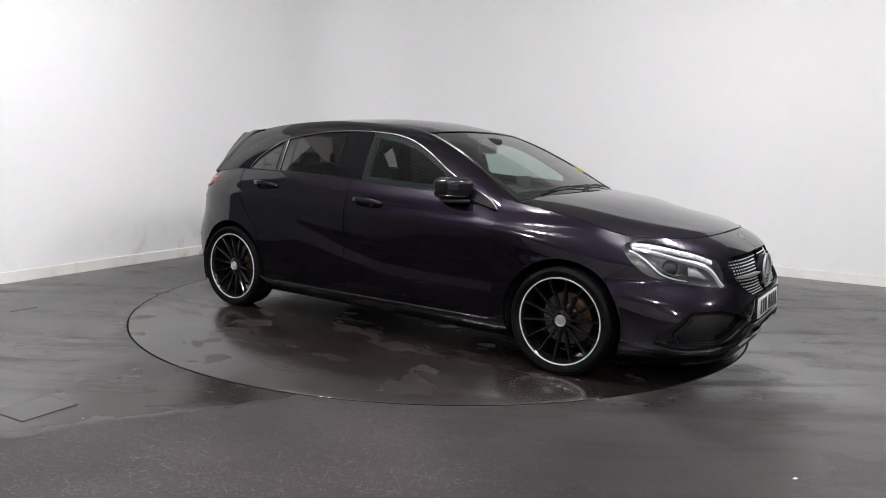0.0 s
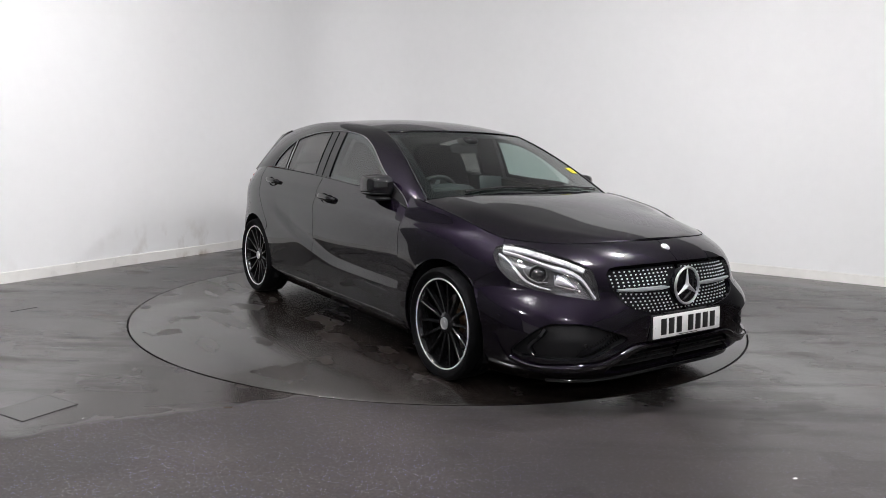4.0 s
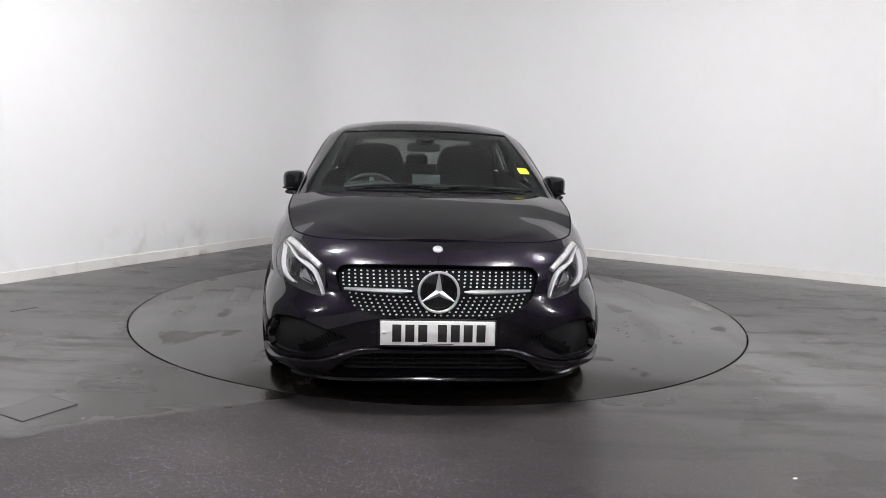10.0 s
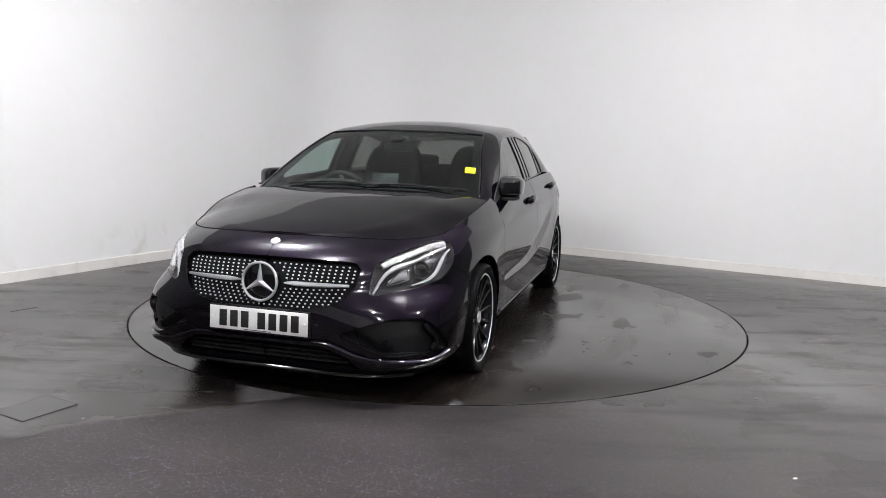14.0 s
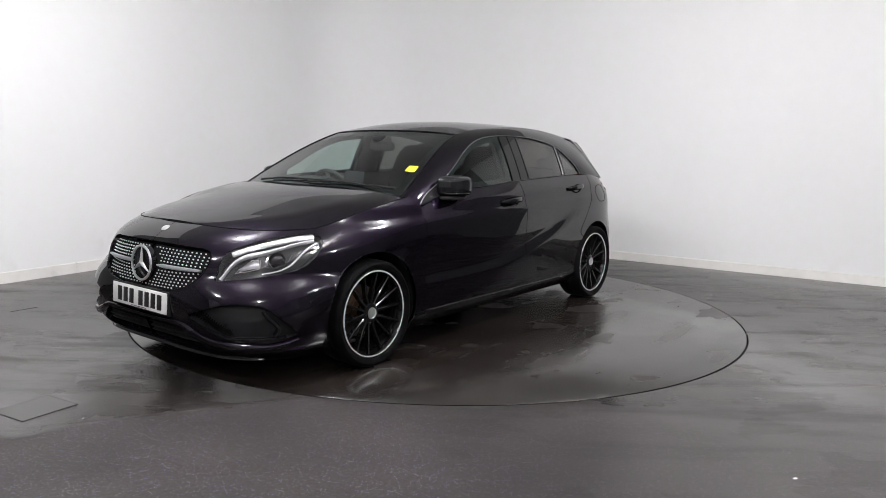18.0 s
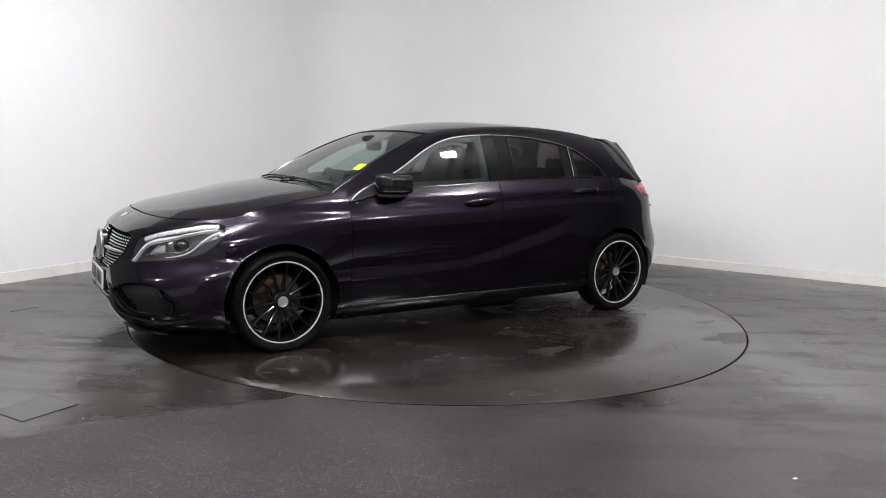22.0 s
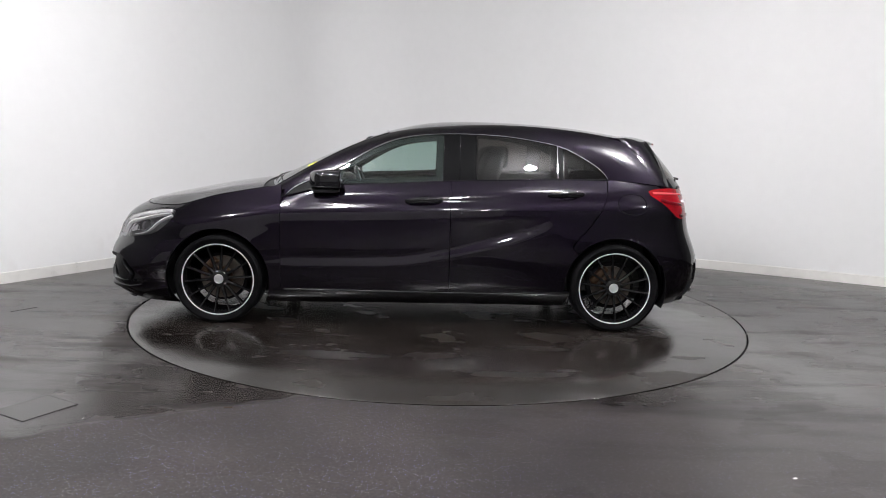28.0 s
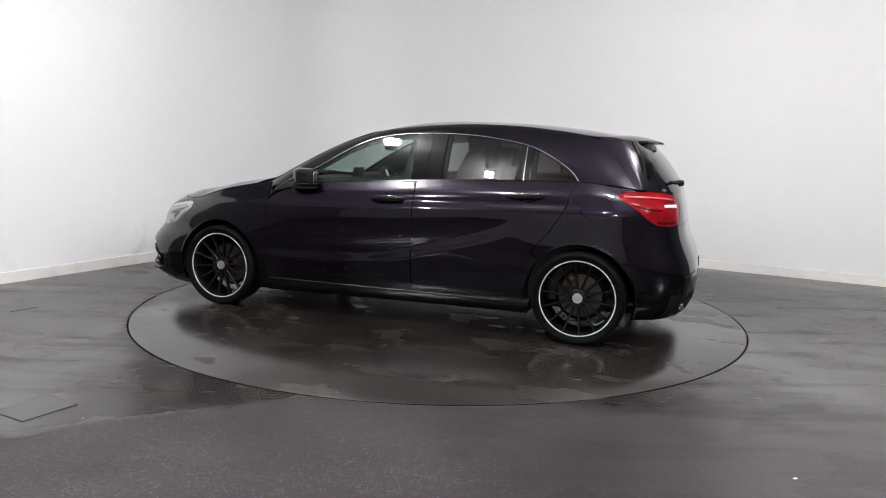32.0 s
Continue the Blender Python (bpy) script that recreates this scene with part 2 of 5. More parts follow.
def part(name, bm, material, parent, label="", smooth=True):
    ob = obj(name, bm, material, smooth)
    ob.parent = parent
    if label:
        ob["label"] = label
    return ob


def empty(name, m=None):
    e = new(name)
    if m is not None:
        e.matrix_basis = m
    return e


def sharpen(bm, degrees=32):
    for e in bm.edges:
        if len(e.link_faces) == 2 and e.calc_face_angle(0) > radians(degrees):
            e.smooth = False


def box_bm(sx, sy, sz, at=(0, 0, 0), bevel=0.0, seg=2, m=None):
    bm = bmesh.new()
    bmesh.ops.create_cube(bm, size=1, matrix=Matrix.Translation(at) @ (m or Matrix()) @ Matrix.Diagonal((sx, sy, sz, 1)))
    if bevel:
        bmesh.ops.bevel(bm, geom=bm.edges[:], offset=bevel, segments=seg, affect="EDGES", profile=0.5)
    sharpen(bm, 50)
    return bm


def lathe_bm(profile, n=48, axis="y", closed=False):
    """Turns (r, h) pairs round an axis; h runs along it."""
    bm = bmesh.new()
    rings = []
    for r, h in profile:
        ring = []
        for i in range(n):
            a = 2 * math.pi * i / n
            c, s = r * math.cos(a), r * math.sin(a)
            ring.append(bm.verts.new((c, h, s) if axis == "y" else (c, s, h)))
        rings.append(ring)
    pairs = list(zip(rings, rings[1:])) + ([(rings[-1], rings[0])] if closed else [])
    for a, b in pairs:
        for i in range(n):
            j = (i + 1) % n
            bm.faces.new((a[i], a[j], b[j], b[i]))
    bmesh.ops.recalc_face_normals(bm, faces=bm.faces[:])
    sharpen(bm, 38)
    return bm


def tube_bm(points, radius, n=8, flat=1.0, closed=False):
    """A swept rod along points."""
    pts = [Vector(p) for p in points]
    bm = bmesh.new()
    rings = []
    for i, p in enumerate(pts):
        a = pts[i - 1] if (i or closed) else pts[0]
        b = pts[(i + 1) % len(pts)] if (i < len(pts) - 1 or closed) else pts[-1]
        t = (b - a).normalized()
        up = Vector((0, 0, 1)) if abs(t.z) < 0.95 else Vector((1, 0, 0))
        s = t.cross(up).normalized()
        w = s.cross(t)
        rad = radius(i / max(1, len(pts) - 1)) if callable(radius) else radius
        rings.append([bm.verts.new(p + rad * (math.cos(2 * math.pi * k / n) * s * flat + math.sin(2 * math.pi * k / n) * w)) for k in range(n)])
    for a, b in list(zip(rings, rings[1:])) + ([(rings[-1], rings[0])] if closed else []):
        for k in range(n):
            bm.faces.new((a[k], a[(k + 1) % n], b[(k + 1) % n], b[k]))
    if not closed:
        bm.faces.new(rings[0][::-1])
        bm.faces.new(rings[-1])
    bmesh.ops.recalc_face_normals(bm, faces=bm.faces[:])
    sharpen(bm, 50)
    return bm


def join(*bms):
    out = bmesh.new()
    for b in bms:
        me = bpy.data.meshes.new("tmp")
        b.to_mesh(me)
        b.free()
        out.from_mesh(me)
        bpy.data.meshes.remove(me)
    return out


def moved(bm, m):
    bmesh.ops.transform(bm, matrix=m, verts=bm.verts[:])
    return bm
# ---- the car's surfaces: x forward, y to its left, z up, origin on the ground between the axles ----
def pch(xs, ys, x):
    """Smooth interpolation without overshoot; xs rising."""
    xs, ys, x = np.asarray(xs, float), np.asarray(ys, float), np.asarray(x, float)
    h, d = np.diff(xs), np.diff(ys) / np.diff(xs)
    m = np.zeros(len(xs))
    m[0], m[-1] = d[0], d[-1]
    for i in range(1, len(xs) - 1):
        if d[i - 1] * d[i] > 0:
            w1, w2 = 2 * h[i] + h[i - 1], h[i] + 2 * h[i - 1]
            m[i] = (w1 + w2) / (w1 / d[i - 1] + w2 / d[i])
    i = np.clip(np.searchsorted(xs, x) - 1, 0, len(xs) - 2)
    t = np.clip((x - xs[i]) / h[i], 0, 1)
    return ((1 + 2 * t) * (1 - t) ** 2 * ys[i] + t * (1 - t) ** 2 * h[i] * m[i] + t * t * (3 - 2 * t) * ys[i + 1] + t * t * (t - 1) * h[i] * m[i + 1])


def spl(xs, ys, x):
    """Natural cubic spline; xs rising."""
    xs, ys, x = np.asarray(xs, float), np.asarray(ys, float), np.asarray(x, float)
    n, h = len(xs), np.diff(xs)
    A, r = np.eye(n), np.zeros(n)
    for i in range(1, n - 1):
        A[i, i - 1:i + 2] = h[i - 1], 2 * (h[i - 1] + h[i]), h[i]
        r[i] = 6 * ((ys[i + 1] - ys[i]) / h[i] - (ys[i] - ys[i - 1]) / h[i - 1])
    M = np.linalg.solve(A, r)
    i = np.clip(np.searchsorted(xs, x) - 1, 0, n - 2)
    a, b = (xs[i + 1] - x) / h[i], (x - xs[i]) / h[i]
    return a * ys[i] + b * ys[i + 1] + ((a ** 3 - a) * M[i] + (b ** 3 - b) * M[i + 1]) * h[i] ** 2 / 6


XC, XR = 0.9, -0.9           # where the nose and the tail begin to round in
LEV = (0, 1, 2, 3, 4, 5, 6)  # levels from the sill's underside to the shoulder
NOSE_X = (2.13, 2.19, 2.225, 2.235, 2.215, 2.150, 2.01)
TAIL_X = (-1.97, -2.025, -2.045, -2.030, -1.970, -1.940, -1.905)
HALF_W = (0.800, 0.864, 0.884, 0.896, 0.893, 0.878, 0.805)
NOSE_N = (4.2, 4.8, 4.8, 4.0, 3.0, 3.0, 3.2)
TAIL_N = (3.6, 4.0, 4.1, 4.1, 4.1, 4.2, 4.0)
ZX = (-2.05, -1.3, 0.9, 1.7, 2.2)
LEV_Z = (
    (0.165, 0.165, 0.150, 0.120, 0.140),
    (0.270, 0.260, 0.225, 0.215, 0.205),
    (0.400, 0.380, 0.360, 0.340, 0.330),
    (0.530, 0.530, 0.520, 0.460, 0.450),
    (0.680, 0.700, 0.680, 0.580, 0.580),
    (0.830, 0.880, 0.800, 0.690, 0.705),
)
NOSE_TOP = ((0.9, 1.0, 1.35, 1.70, 1.90, 2.10), (0.950, 0.936, 0.872, 0.786, 0.780, 0.800))
BELT = ((-1.95, -1.62, -1.30, -0.41, -0.18, 0.16, 0.47, 0.70, 0.92), (0.985, 1.0, 1.031, 1.008, 0.997, 0.975, 0.962, 0.925, 0.870))


def crease(x, z):
    """The pressed lines of the flank, as a shift outwards."""
    sweep = pch((-1.0, -0.88, -0.61, -0.42, -0.19, 0.15, 0.46, 0.92), (0.79, 0.715, 0.622, 0.572, 0.513, 0.455, 0.443, 0.435), x)
    k = np.clip((1.15 - x) / 0.3, 0, 1) * np.clip((x + 1.02) / 0.40, 0, 1)
    u = z - sweep
    q = np.clip((u + 0.042) / 0.084, 0, 1)
    under = 0.012 * np.log1p(np.exp(np.clip(-(u + 0.042) / 0.012, -40, 40)))
    low = (q * q * (3 - 2 * q) * -0.016 * np.exp(-np.maximum(u - 0.042, 0) / 0.13) - 0.007 * (1 - np.exp(-under / 0.12)) + 0.004) * k
    line = 0.79 + 0.03 * (0.9 - x)
    k2 = np.clip((1.75 - x) / 0.4, 0, 1) * np.clip((x + 1.75) / 0.4, 0, 1)
    high = -0.010 * (1 / (1 + np.exp(-(z - line - 0.012) / 0.010))) * k2 * np.clip((line + 0.10 - z) / 0.06, 0, 1)
    return low + high


VT = np.linspace(0, 6, 241)
T_XF, T_XR, T_W = (spl(LEV, k, VT) for k in (NOSE_X, TAIL_X, HALF_W))
T_NF, T_NR = (pch(LEV, k, VT) for k in (NOSE_N, TAIL_N))
T_WEIGHT = np.stack([spl(LEV, k, VT) for k in np.eye(7)])


def ring(s, v, top=None):
    """Points of the body's left side: s 0..1 from the nose's centre to its side, 1..2 flank, 2..3 tail; v by level."""
    s, v = np.broadcast_arrays(np.asarray(s, float), np.asarray(v, float))
    at = [np.interp(v, VT, k) for k in (T_XF, T_XR, T_W, T_NF, T_NR)]
    xf, xr, w, nf, nr = at
    a = np.clip(s, 0, 1) * math.pi / 2
    b = np.clip(3 - s, 0, 1) * math.pi / 2
    qf = np.sin(a) ** (2 / 2.75)
    x = np.where(s <= 1, XC + (xf - XC) * np.maximum(1 - qf ** nf, 0) ** (1 / nf), np.where(s < 2, XC + (XR - XC) * (s - 1), XR + (xr - XR) * np.maximum(np.cos(b), 0) ** (2 / nr)))
    y = np.where(s <= 1, w * qf, np.where(s < 2, w, w * np.maximum(np.sin(b), 0) ** (2 / nr)))
    zs = [pch(ZX, k, x) for k in LEV_Z]
    nose = x > 0.92 if top is None else np.full(x.shape, top)
    zs.append(np.where(nose, pch(*NOSE_TOP, x), pch(*BELT, x)))
    z = sum(np.interp(v, VT, T_WEIGHT[k]) * zs[k] for k in range(7))
    y = y + crease(x, z) * np.clip((y - 0.5) / 0.25, 0, 1)
    return np.stack([x, y, z], -1)


def ring_at(s, z, top=None):
    """The point of the side at s and height z."""
    c = ring(np.full(VT.shape, s), VT, top)
    return np.array([np.interp(z, c[:, 2], c[:, k]) for k in range(3)])


ST = np.linspace(0, 3, 601)


def s_of_x(x, z):
    """The s at which the side has that x at height z."""
    lo, hi = 0.0, 3.0
    for _ in range(24):
        mid = (lo + hi) / 2
        lo, hi = (mid, hi) if ring_at(mid, z)[0] > x else (lo, mid)
    return (lo + hi) / 2


# side window outline: lower edge is the belt, upper edge this arch
ARCH = ((-1.300, -1.270, -1.150, -1.000, -0.80, -0.60, -0.40, -0.06, 0.17, 0.36, 0.555, 0.75, 0.86, 0.905), (1.031, 1.072, 1.161, 1.237, 1.284, 1.310, 1.320, 1.311, 1.271, 1.186, 1.070, 0.982, 0.922, 0.880))


def side_y(x, z):
    """Half-width of the glasshouse at height z."""
    u = z - 0.88
    plan = -0.055 * np.clip((-0.5 - x) / 0.8, 0, 1.4) ** 2 - 0.02 * np.clip((x - 0.2) / 0.7, 0, 1) ** 2
    return 0.832 - 0.27 * u - 0.32 * u * u + plan


# edge of windscreen, roof and tailgate, from the windscreen's foot to the tailgate's lower corner: t, x, y, z
EDGE_T = (0, 1, 2, 3, 4, 5, 6, 7, 8, 9, 10)
EDGE_X = (0.985, 0.74, 0.48, 0.21, -0.07, -0.45, -0.85, -1.20, -1.43, -1.53, -1.66)
EDGE_Y = (0.745, 0.690, 0.625, 0.575, 0.560, 0.560, 0.555, 0.550, 0.575, 0.650, 0.740)
EDGE_Z = (0.930, 1.078, 1.216, 1.318, 1.364, 1.388, 1.381, 1.347, 1.290, 1.172, 1.000)


def edge(t):
    return (float(spl(EDGE_T, EDGE_X, t)), float(spl(EDGE_T, EDGE_Y, t)), float(spl(EDGE_T, EDGE_Z, t)))


def roof_z(x):
    """Height of the roof's centre line."""
    return float(spl((-1.75, -1.45, -1.0, -0.5, 0.0, 0.25), (1.288, 1.346, 1.401, 1.422, 1.396, 1.338), x))
# ---- the room ----
CORNER = Vector((-1.30, 4.66, 0))
TO_LEFT, TO_RIGHT = Vector((-0.482, -0.876, 0)), Vector((0.861, -0.508, 0))
ROOM_H = 3.1


def wall_bm(path, height, thick, z0=0.0, bevel=0.0):
    """An upright wall along a path, its face on the path and its thickness on the path's left."""
    bm = bmesh.new()
    cols = []
    for i, p in enumerate(path):
        d = (path[min(i + 1, len(path) - 1)] - path[max(i - 1, 0)]).normalized()
        nrm = Vector((-d.y, d.x, 0))
        prof = [(0, z0), (0, z0 + height - bevel), (bevel, z0 + height), (thick, z0 + height), (thick, z0)] if bevel else [(0, z0), (0, z0 + height), (thick, z0 + height), (thick, z0)]
        cols.append([bm.verts.new((p.x + nrm.x * o, p.y + nrm.y * o, z)) for o, z in prof])
    k = len(cols[0])
    for a, b in zip(cols, cols[1:]):
        for j in range(k):
            bm.faces.new((a[j], b[j], b[(j + 1) % k], a[(j + 1) % k]))
    bm.faces.new(cols[0])
    bm.faces.new(cols[-1][::-1])
    bmesh.ops.recalc_face_normals(bm, faces=bm.faces[:])
    sharpen(bm, 25)
    return bm


def corner_path(radius, l, r, inset=0.0):
    """From the far end of the left wall, round the room's corner, to the end of the right wall."""
    ang_l = TO_LEFT.angle(TO_RIGHT)
    cut = radius / math.tan(ang_l / 2)
    a, b = CORNER + TO_LEFT * cut, CORNER + TO_RIGHT * cut
    mid = CORNER + (TO_LEFT + TO_RIGHT).normalized() * (radius / math.sin(ang_l / 2))
    pts = [CORNER + TO_LEFT * l]
    for i in range(13):
        t = i / 12
        d = ((a - mid).normalized() * (1 - t) + (b - mid).normalized() * t).normalized()
        pts.append(mid + d * (radius - inset))
    pts.append(CORNER + TO_RIGHT * r)
    if inset:
        off_l = Vector((-TO_LEFT.y, TO_LEFT.x, 0))
        off_r = Vector((TO_RIGHT.y, -TO_RIGHT.x, 0))
        pts[0] += off_l * inset
        pts[-1] += off_r * inset
    return pts


WALL_L, WALL_R, ROOM_L, ROOM_R = 5.45, 6.9, 13.0, 11.0
wall = tagged(obj("wall_north", wall_bm(corner_path(0.95, WALL_L, WALL_R), ROOM_H, 0.15), WALL), "white painted studio wall with a rounded corner", kind="structure")
skirt = tagged(obj("baseboard", wall_bm(corner_path(0.95, WALL_L, WALL_R, 0.014), 0.095, 0.0139, bevel=0.004), SKIRTING), "white skirting board along the studio wall", kind="structure")
far_l = CORNER + TO_LEFT * ROOM_L
out_r = CORNER + TO_RIGHT * ROOM_R
back = out_r + TO_LEFT * ROOM_L
# walls added out of view to close the room and shape the car's reflections
tagged(obj("wall_northeast", wall_bm([CORNER + TO_RIGHT * WALL_R, out_r], ROOM_H, 0.15), BACK), "unseen dark grey wall, added so the car mirrors a dark room", kind="structure")
tagged(obj("wall_east", wall_bm([out_r, back], ROOM_H, 0.15), BACK), "unseen dark grey wall, added so the car mirrors a dark room", kind="structure")
# added behind the camera, pale so that the doors mirror something lighter
tagged(obj("wall_south", wall_bm([back, far_l], ROOM_H, 0.15), BACK_PALE), "unseen pale grey wall, added behind the camera to lighten reflections", kind="structure")
tagged(obj("wall_west", wall_bm([far_l, CORNER + TO_LEFT * WALL_L], ROOM_H, 0.15), BACK), "unseen dark grey wall, added so the car mirrors a dark room", kind="structure")
bm = bmesh.new()
for z in (ROOM_H, ROOM_H + 0.15):
    bm.faces.new([bm.verts.new((q.x, q.y, z)) for q in (CORNER - 0.1 * (TO_LEFT + TO_RIGHT), CORNER + TO_RIGHT * 11.2 - 0.1 * TO_LEFT, back + 0.2 * TO_RIGHT + 0.2 * TO_LEFT, far_l + 0.2 * TO_LEFT - 0.1 * TO_RIGHT)])
tagged(obj("ceiling", bm, CEILING, False), "plain grey studio ceiling", kind="structure")

DISC_R = 2.234


def round_hole_floor():
    bm = bmesh.new()
    n = 144
    corners = [CORNER - 0.1 * (TO_LEFT + TO_RIGHT), far_l + 0.2 * TO_LEFT, back + 0.2 * (TO_LEFT + TO_RIGHT), out_r + 0.2 * TO_RIGHT]
    rings = [[], [], [], []]
    for i in range(n):
        a = 2 * math.pi * i / n
        d = Vector((math.cos(a), math.sin(a), 0))
        best = 99
        for p, q in zip(corners, corners[1:] + corners[:1]):
            e = q - p
            den = d.x * e.y - d.y * e.x
            if abs(den) > 1e-9:
                t = (p.x * e.y - p.y * e.x) / den
                u = (p.x * d.y - p.y * d.x) / den
                if t > 0 and -1e-6 <= u <= 1 + 1e-6:
                    best = min(best, t)
        for k, (r, z) in enumerate(((DISC_R + 0.012, -0.06), (DISC_R + 0.012, -0.003), (DISC_R + 0.016, 0.0), (best, 0.0))):
            rings[k].append(bm.verts.new((d.x * r, d.y * r, z)))
    for a, b in zip(rings, rings[1:]):
        for i in range(n):
            j = (i + 1) % n
            bm.faces.new((a[i], b[i], b[j], a[j]))
    bmesh.ops.recalc_face_normals(bm, faces=bm.faces[:])
    sharpen(bm, 40)
    return bm


tagged(obj("floor", round_hole_floor(), FLOOR), "dark speckled vinyl floor, damp and scuffed", kind="structure")
bm = bmesh.new()
bmesh.ops.create_cone(bm, segments=96, radius1=DISC_R + 0.1, radius2=DISC_R + 0.1, depth=0.01, cap_ends=True, matrix=Matrix.Translation((0, 0, -0.07)))
tagged(obj("turntable_pit", bm, GAP, False), "black pit under the turntable", kind="structure")

turntable = tagged(empty("turntable"), "round dark vinyl car turntable with wet stains", "turntable")
prof = [(0.0, 0.0), (0.4, 0.0), (1.2, 0.0), (DISC_R - 0.002, 0.0), (DISC_R, -0.0015), (DISC_R, -0.05)]
bm = lathe_bm(prof[1:], 144, "z")
bmesh.ops.contextual_create(bm, geom=[e for e in bm.edges if e.is_boundary and e.verts[0].co.to_2d().length < 0.5])
bmesh.ops.recalc_face_normals(bm, faces=bm.faces[:])
part("plate", bm, DISC, turntable)
part("rim_band", lathe_bm([(DISC_R + 0.0005, -0.006), (DISC_R + 0.0005, -0.055), (DISC_R - 0.01, -0.055)], 144, "z"), GAP, turntable)


def ceiling_lamp(at, size=(0.15, 0.15)):
    lamp = tagged(empty("ceiling_light", pose(at[0], at[1], ROOM_H, 0, 0, LAMP_TURN)), "bright white square ceiling light panel", "lamp", "ceiling lights")
    part("housing", box_bm(size[0] + 0.02, size[1] + 0.02, 0.03, (0, 0, -0.015), 0.006), LAMP_BODY, lamp)
    part("diffuser", box_bm(size[0], size[1], 0.10, (0, 0, -0.0805), 0.012), LAMP_GLOW, lamp)
    return lamp


LAMP_TURN = -30.0
LAMPS = [(2.2, -1.2), (1.2, -2.6), (-1.15, -2.75), (-1.7, -1.3), (-3.6, -4.4), (0.2, -5.6), (4.0, -3.6), (1.0, -8.6)]
first = ceiling_lamp(LAMPS[0])
for x, y in LAMPS[1:]:
    copy_thing(first, pose(x, y, ROOM_H, 0, 0, LAMP_TURN))
# ---- sheets of bodywork ----
MPS = 1.6  # metres to a unit of s, for distances on the sheet


def inside(poly, p):
    c, n = False, len(poly)
    for i in range(n):
        (x1, y1), (x2, y2) = poly[i], poly[i - 1]
        if (y1 > p[1]) != (y2 > p[1]) and p[0] < (x2 - x1) * (p[1] - y1) / (y2 - y1) + x1:
            c = not c
    return c


def nearest(poly, p):
    best, at = 1e9, p
    for i in range(len(poly)):
        ax, ay = poly[i - 1]
        bx, by = poly[i]
        dx, dy = (bx - ax) * MPS, by - ay
        t = max(0, min(1, (((p[0] - ax) * MPS) * dx + (p[1] - ay) * dy) / (dx * dx + dy * dy + 1e-12)))
        qx, qy = ax + t * (bx - ax), ay + t * (by - ay)
        d = ((p[0] - qx) * MPS) ** 2 + (p[1] - qy) ** 2
        if d < best:
            best, at = d, (qx, qy)
    return at


def smooth_loop(poly, n=6, closed=True):
    """Rounds a closed outline (Catmull-Rom)."""
    k, out = len(poly), []
    for i in range(k):
        p = [poly[(i + d) % k] for d in (-1, 0, 1, 2)]
        for j in range(n):
            t = j / n
            out.append(tuple(0.5 * (2 * p[1][c] + (p[2][c] - p[0][c]) * t + (2 * p[0][c] - 5 * p[1][c] + 4 * p[2][c] - p[3][c]) * t * t + (3 * p[1][c] - p[0][c] - 3 * p[2][c] + p[3][c]) * t ** 3) for c in (0, 1)))
    return out


def grid_normals(P):
    du, dv = np.gradient(P, axis=0), np.gradient(P, axis=1)
    n = np.cross(du, dv)
    n /= np.linalg.norm(n, axis=-1, keepdims=True) + 1e-12
    return n


def mesh_of(P, faces_keep, fold, closed_y=False, out=None, mirror=False, N=None):
    """A bmesh of a grid with its open edges folded inwards by fold."""
    ni, nj = P.shape[:2]
    N = grid_normals(P) if N is None else N
    c = np.array((P[..., 0].mean() * 0.8, 0, 0.55)) if out is None else np.asarray(out)
    if np.sum(N * (P - c)) < 0:
        N = -N
        flip = True
    else:
        flip = False
    if mirror:
        P, N, flip = P * (1, -1, 1), N * (1, -1, 1), not flip
    bm = bmesh.new()
    vs, nrm = {}, {}

    def vert(i, j):
        if (i, j) not in vs:
            vs[i, j] = bm.verts.new(P[i, j])
            nrm[vs[i, j]] = N[i, j]
        return vs[i, j]

    for i in range(ni - 1):
        for j in range(nj - 1):
            if faces_keep[i, j]:
                q = [vert(i, j), vert(i + 1, j), vert(i + 1, j + 1), vert(i, j + 1)]
                if len({tuple(round(k, 5) for k in w.co) for w in q}) < 3:
                    continue
                try:
                    bm.faces.new(q if not flip else q[::-1])
                except ValueError:
                    pass
    if fold:
        edges = [e for e in bm.edges if e.is_boundary and not (closed_y and abs(e.verts[0].co.y) < 1e-5 and abs(e.verts[1].co.y) < 1e-5)]
        back = {}
        for e in edges:
            for w in e.verts:
                if w not in back:
                    back[w] = bm.verts.new(w.co - Vector(nrm[w]) * fold)
        for e in edges:
            f = e.link_faces[0]
            a, b = e.verts
            for lp in f.loops:
                if lp.edge == e:
                    a, b = lp.vert, lp.link_loop_next.vert
            try:
                bm.faces.new((b, a, back[a], back[b]))
            except ValueError:
                pass
            e.smooth = False
    return bm


def ring_grid(s0, s1, v0, v1, ni, nj, top=None):
    """s and v of a grid; s0, s1 may depend on height, v0, v1 be heights (given as ('z', h))."""
    V = np.linspace(0, 1, nj)
    S = np.zeros((ni, nj))
    W = np.zeros((ni, nj))
    for j in range(nj):
        v = v0 + (v1 - v0) * V[j]
        a = b = None
        for _ in range(2):
            za = float(ring(s0(0.5) if callable(s0) else s0, v, top)[2]) if a is None else float(ring(a, v, top)[2])
            a = s0(za) if callable(s0) else s0
            zb = float(ring(s1(0.5) if callable(s1) else s1, v, top)[2]) if b is None else float(ring(b, v, top)[2])
            b = s1(zb) if callable(s1) else s1
        S[:, j] = a + (b - a) * np.linspace(0, 1, ni)
        W[:, j] = v
    return S, W


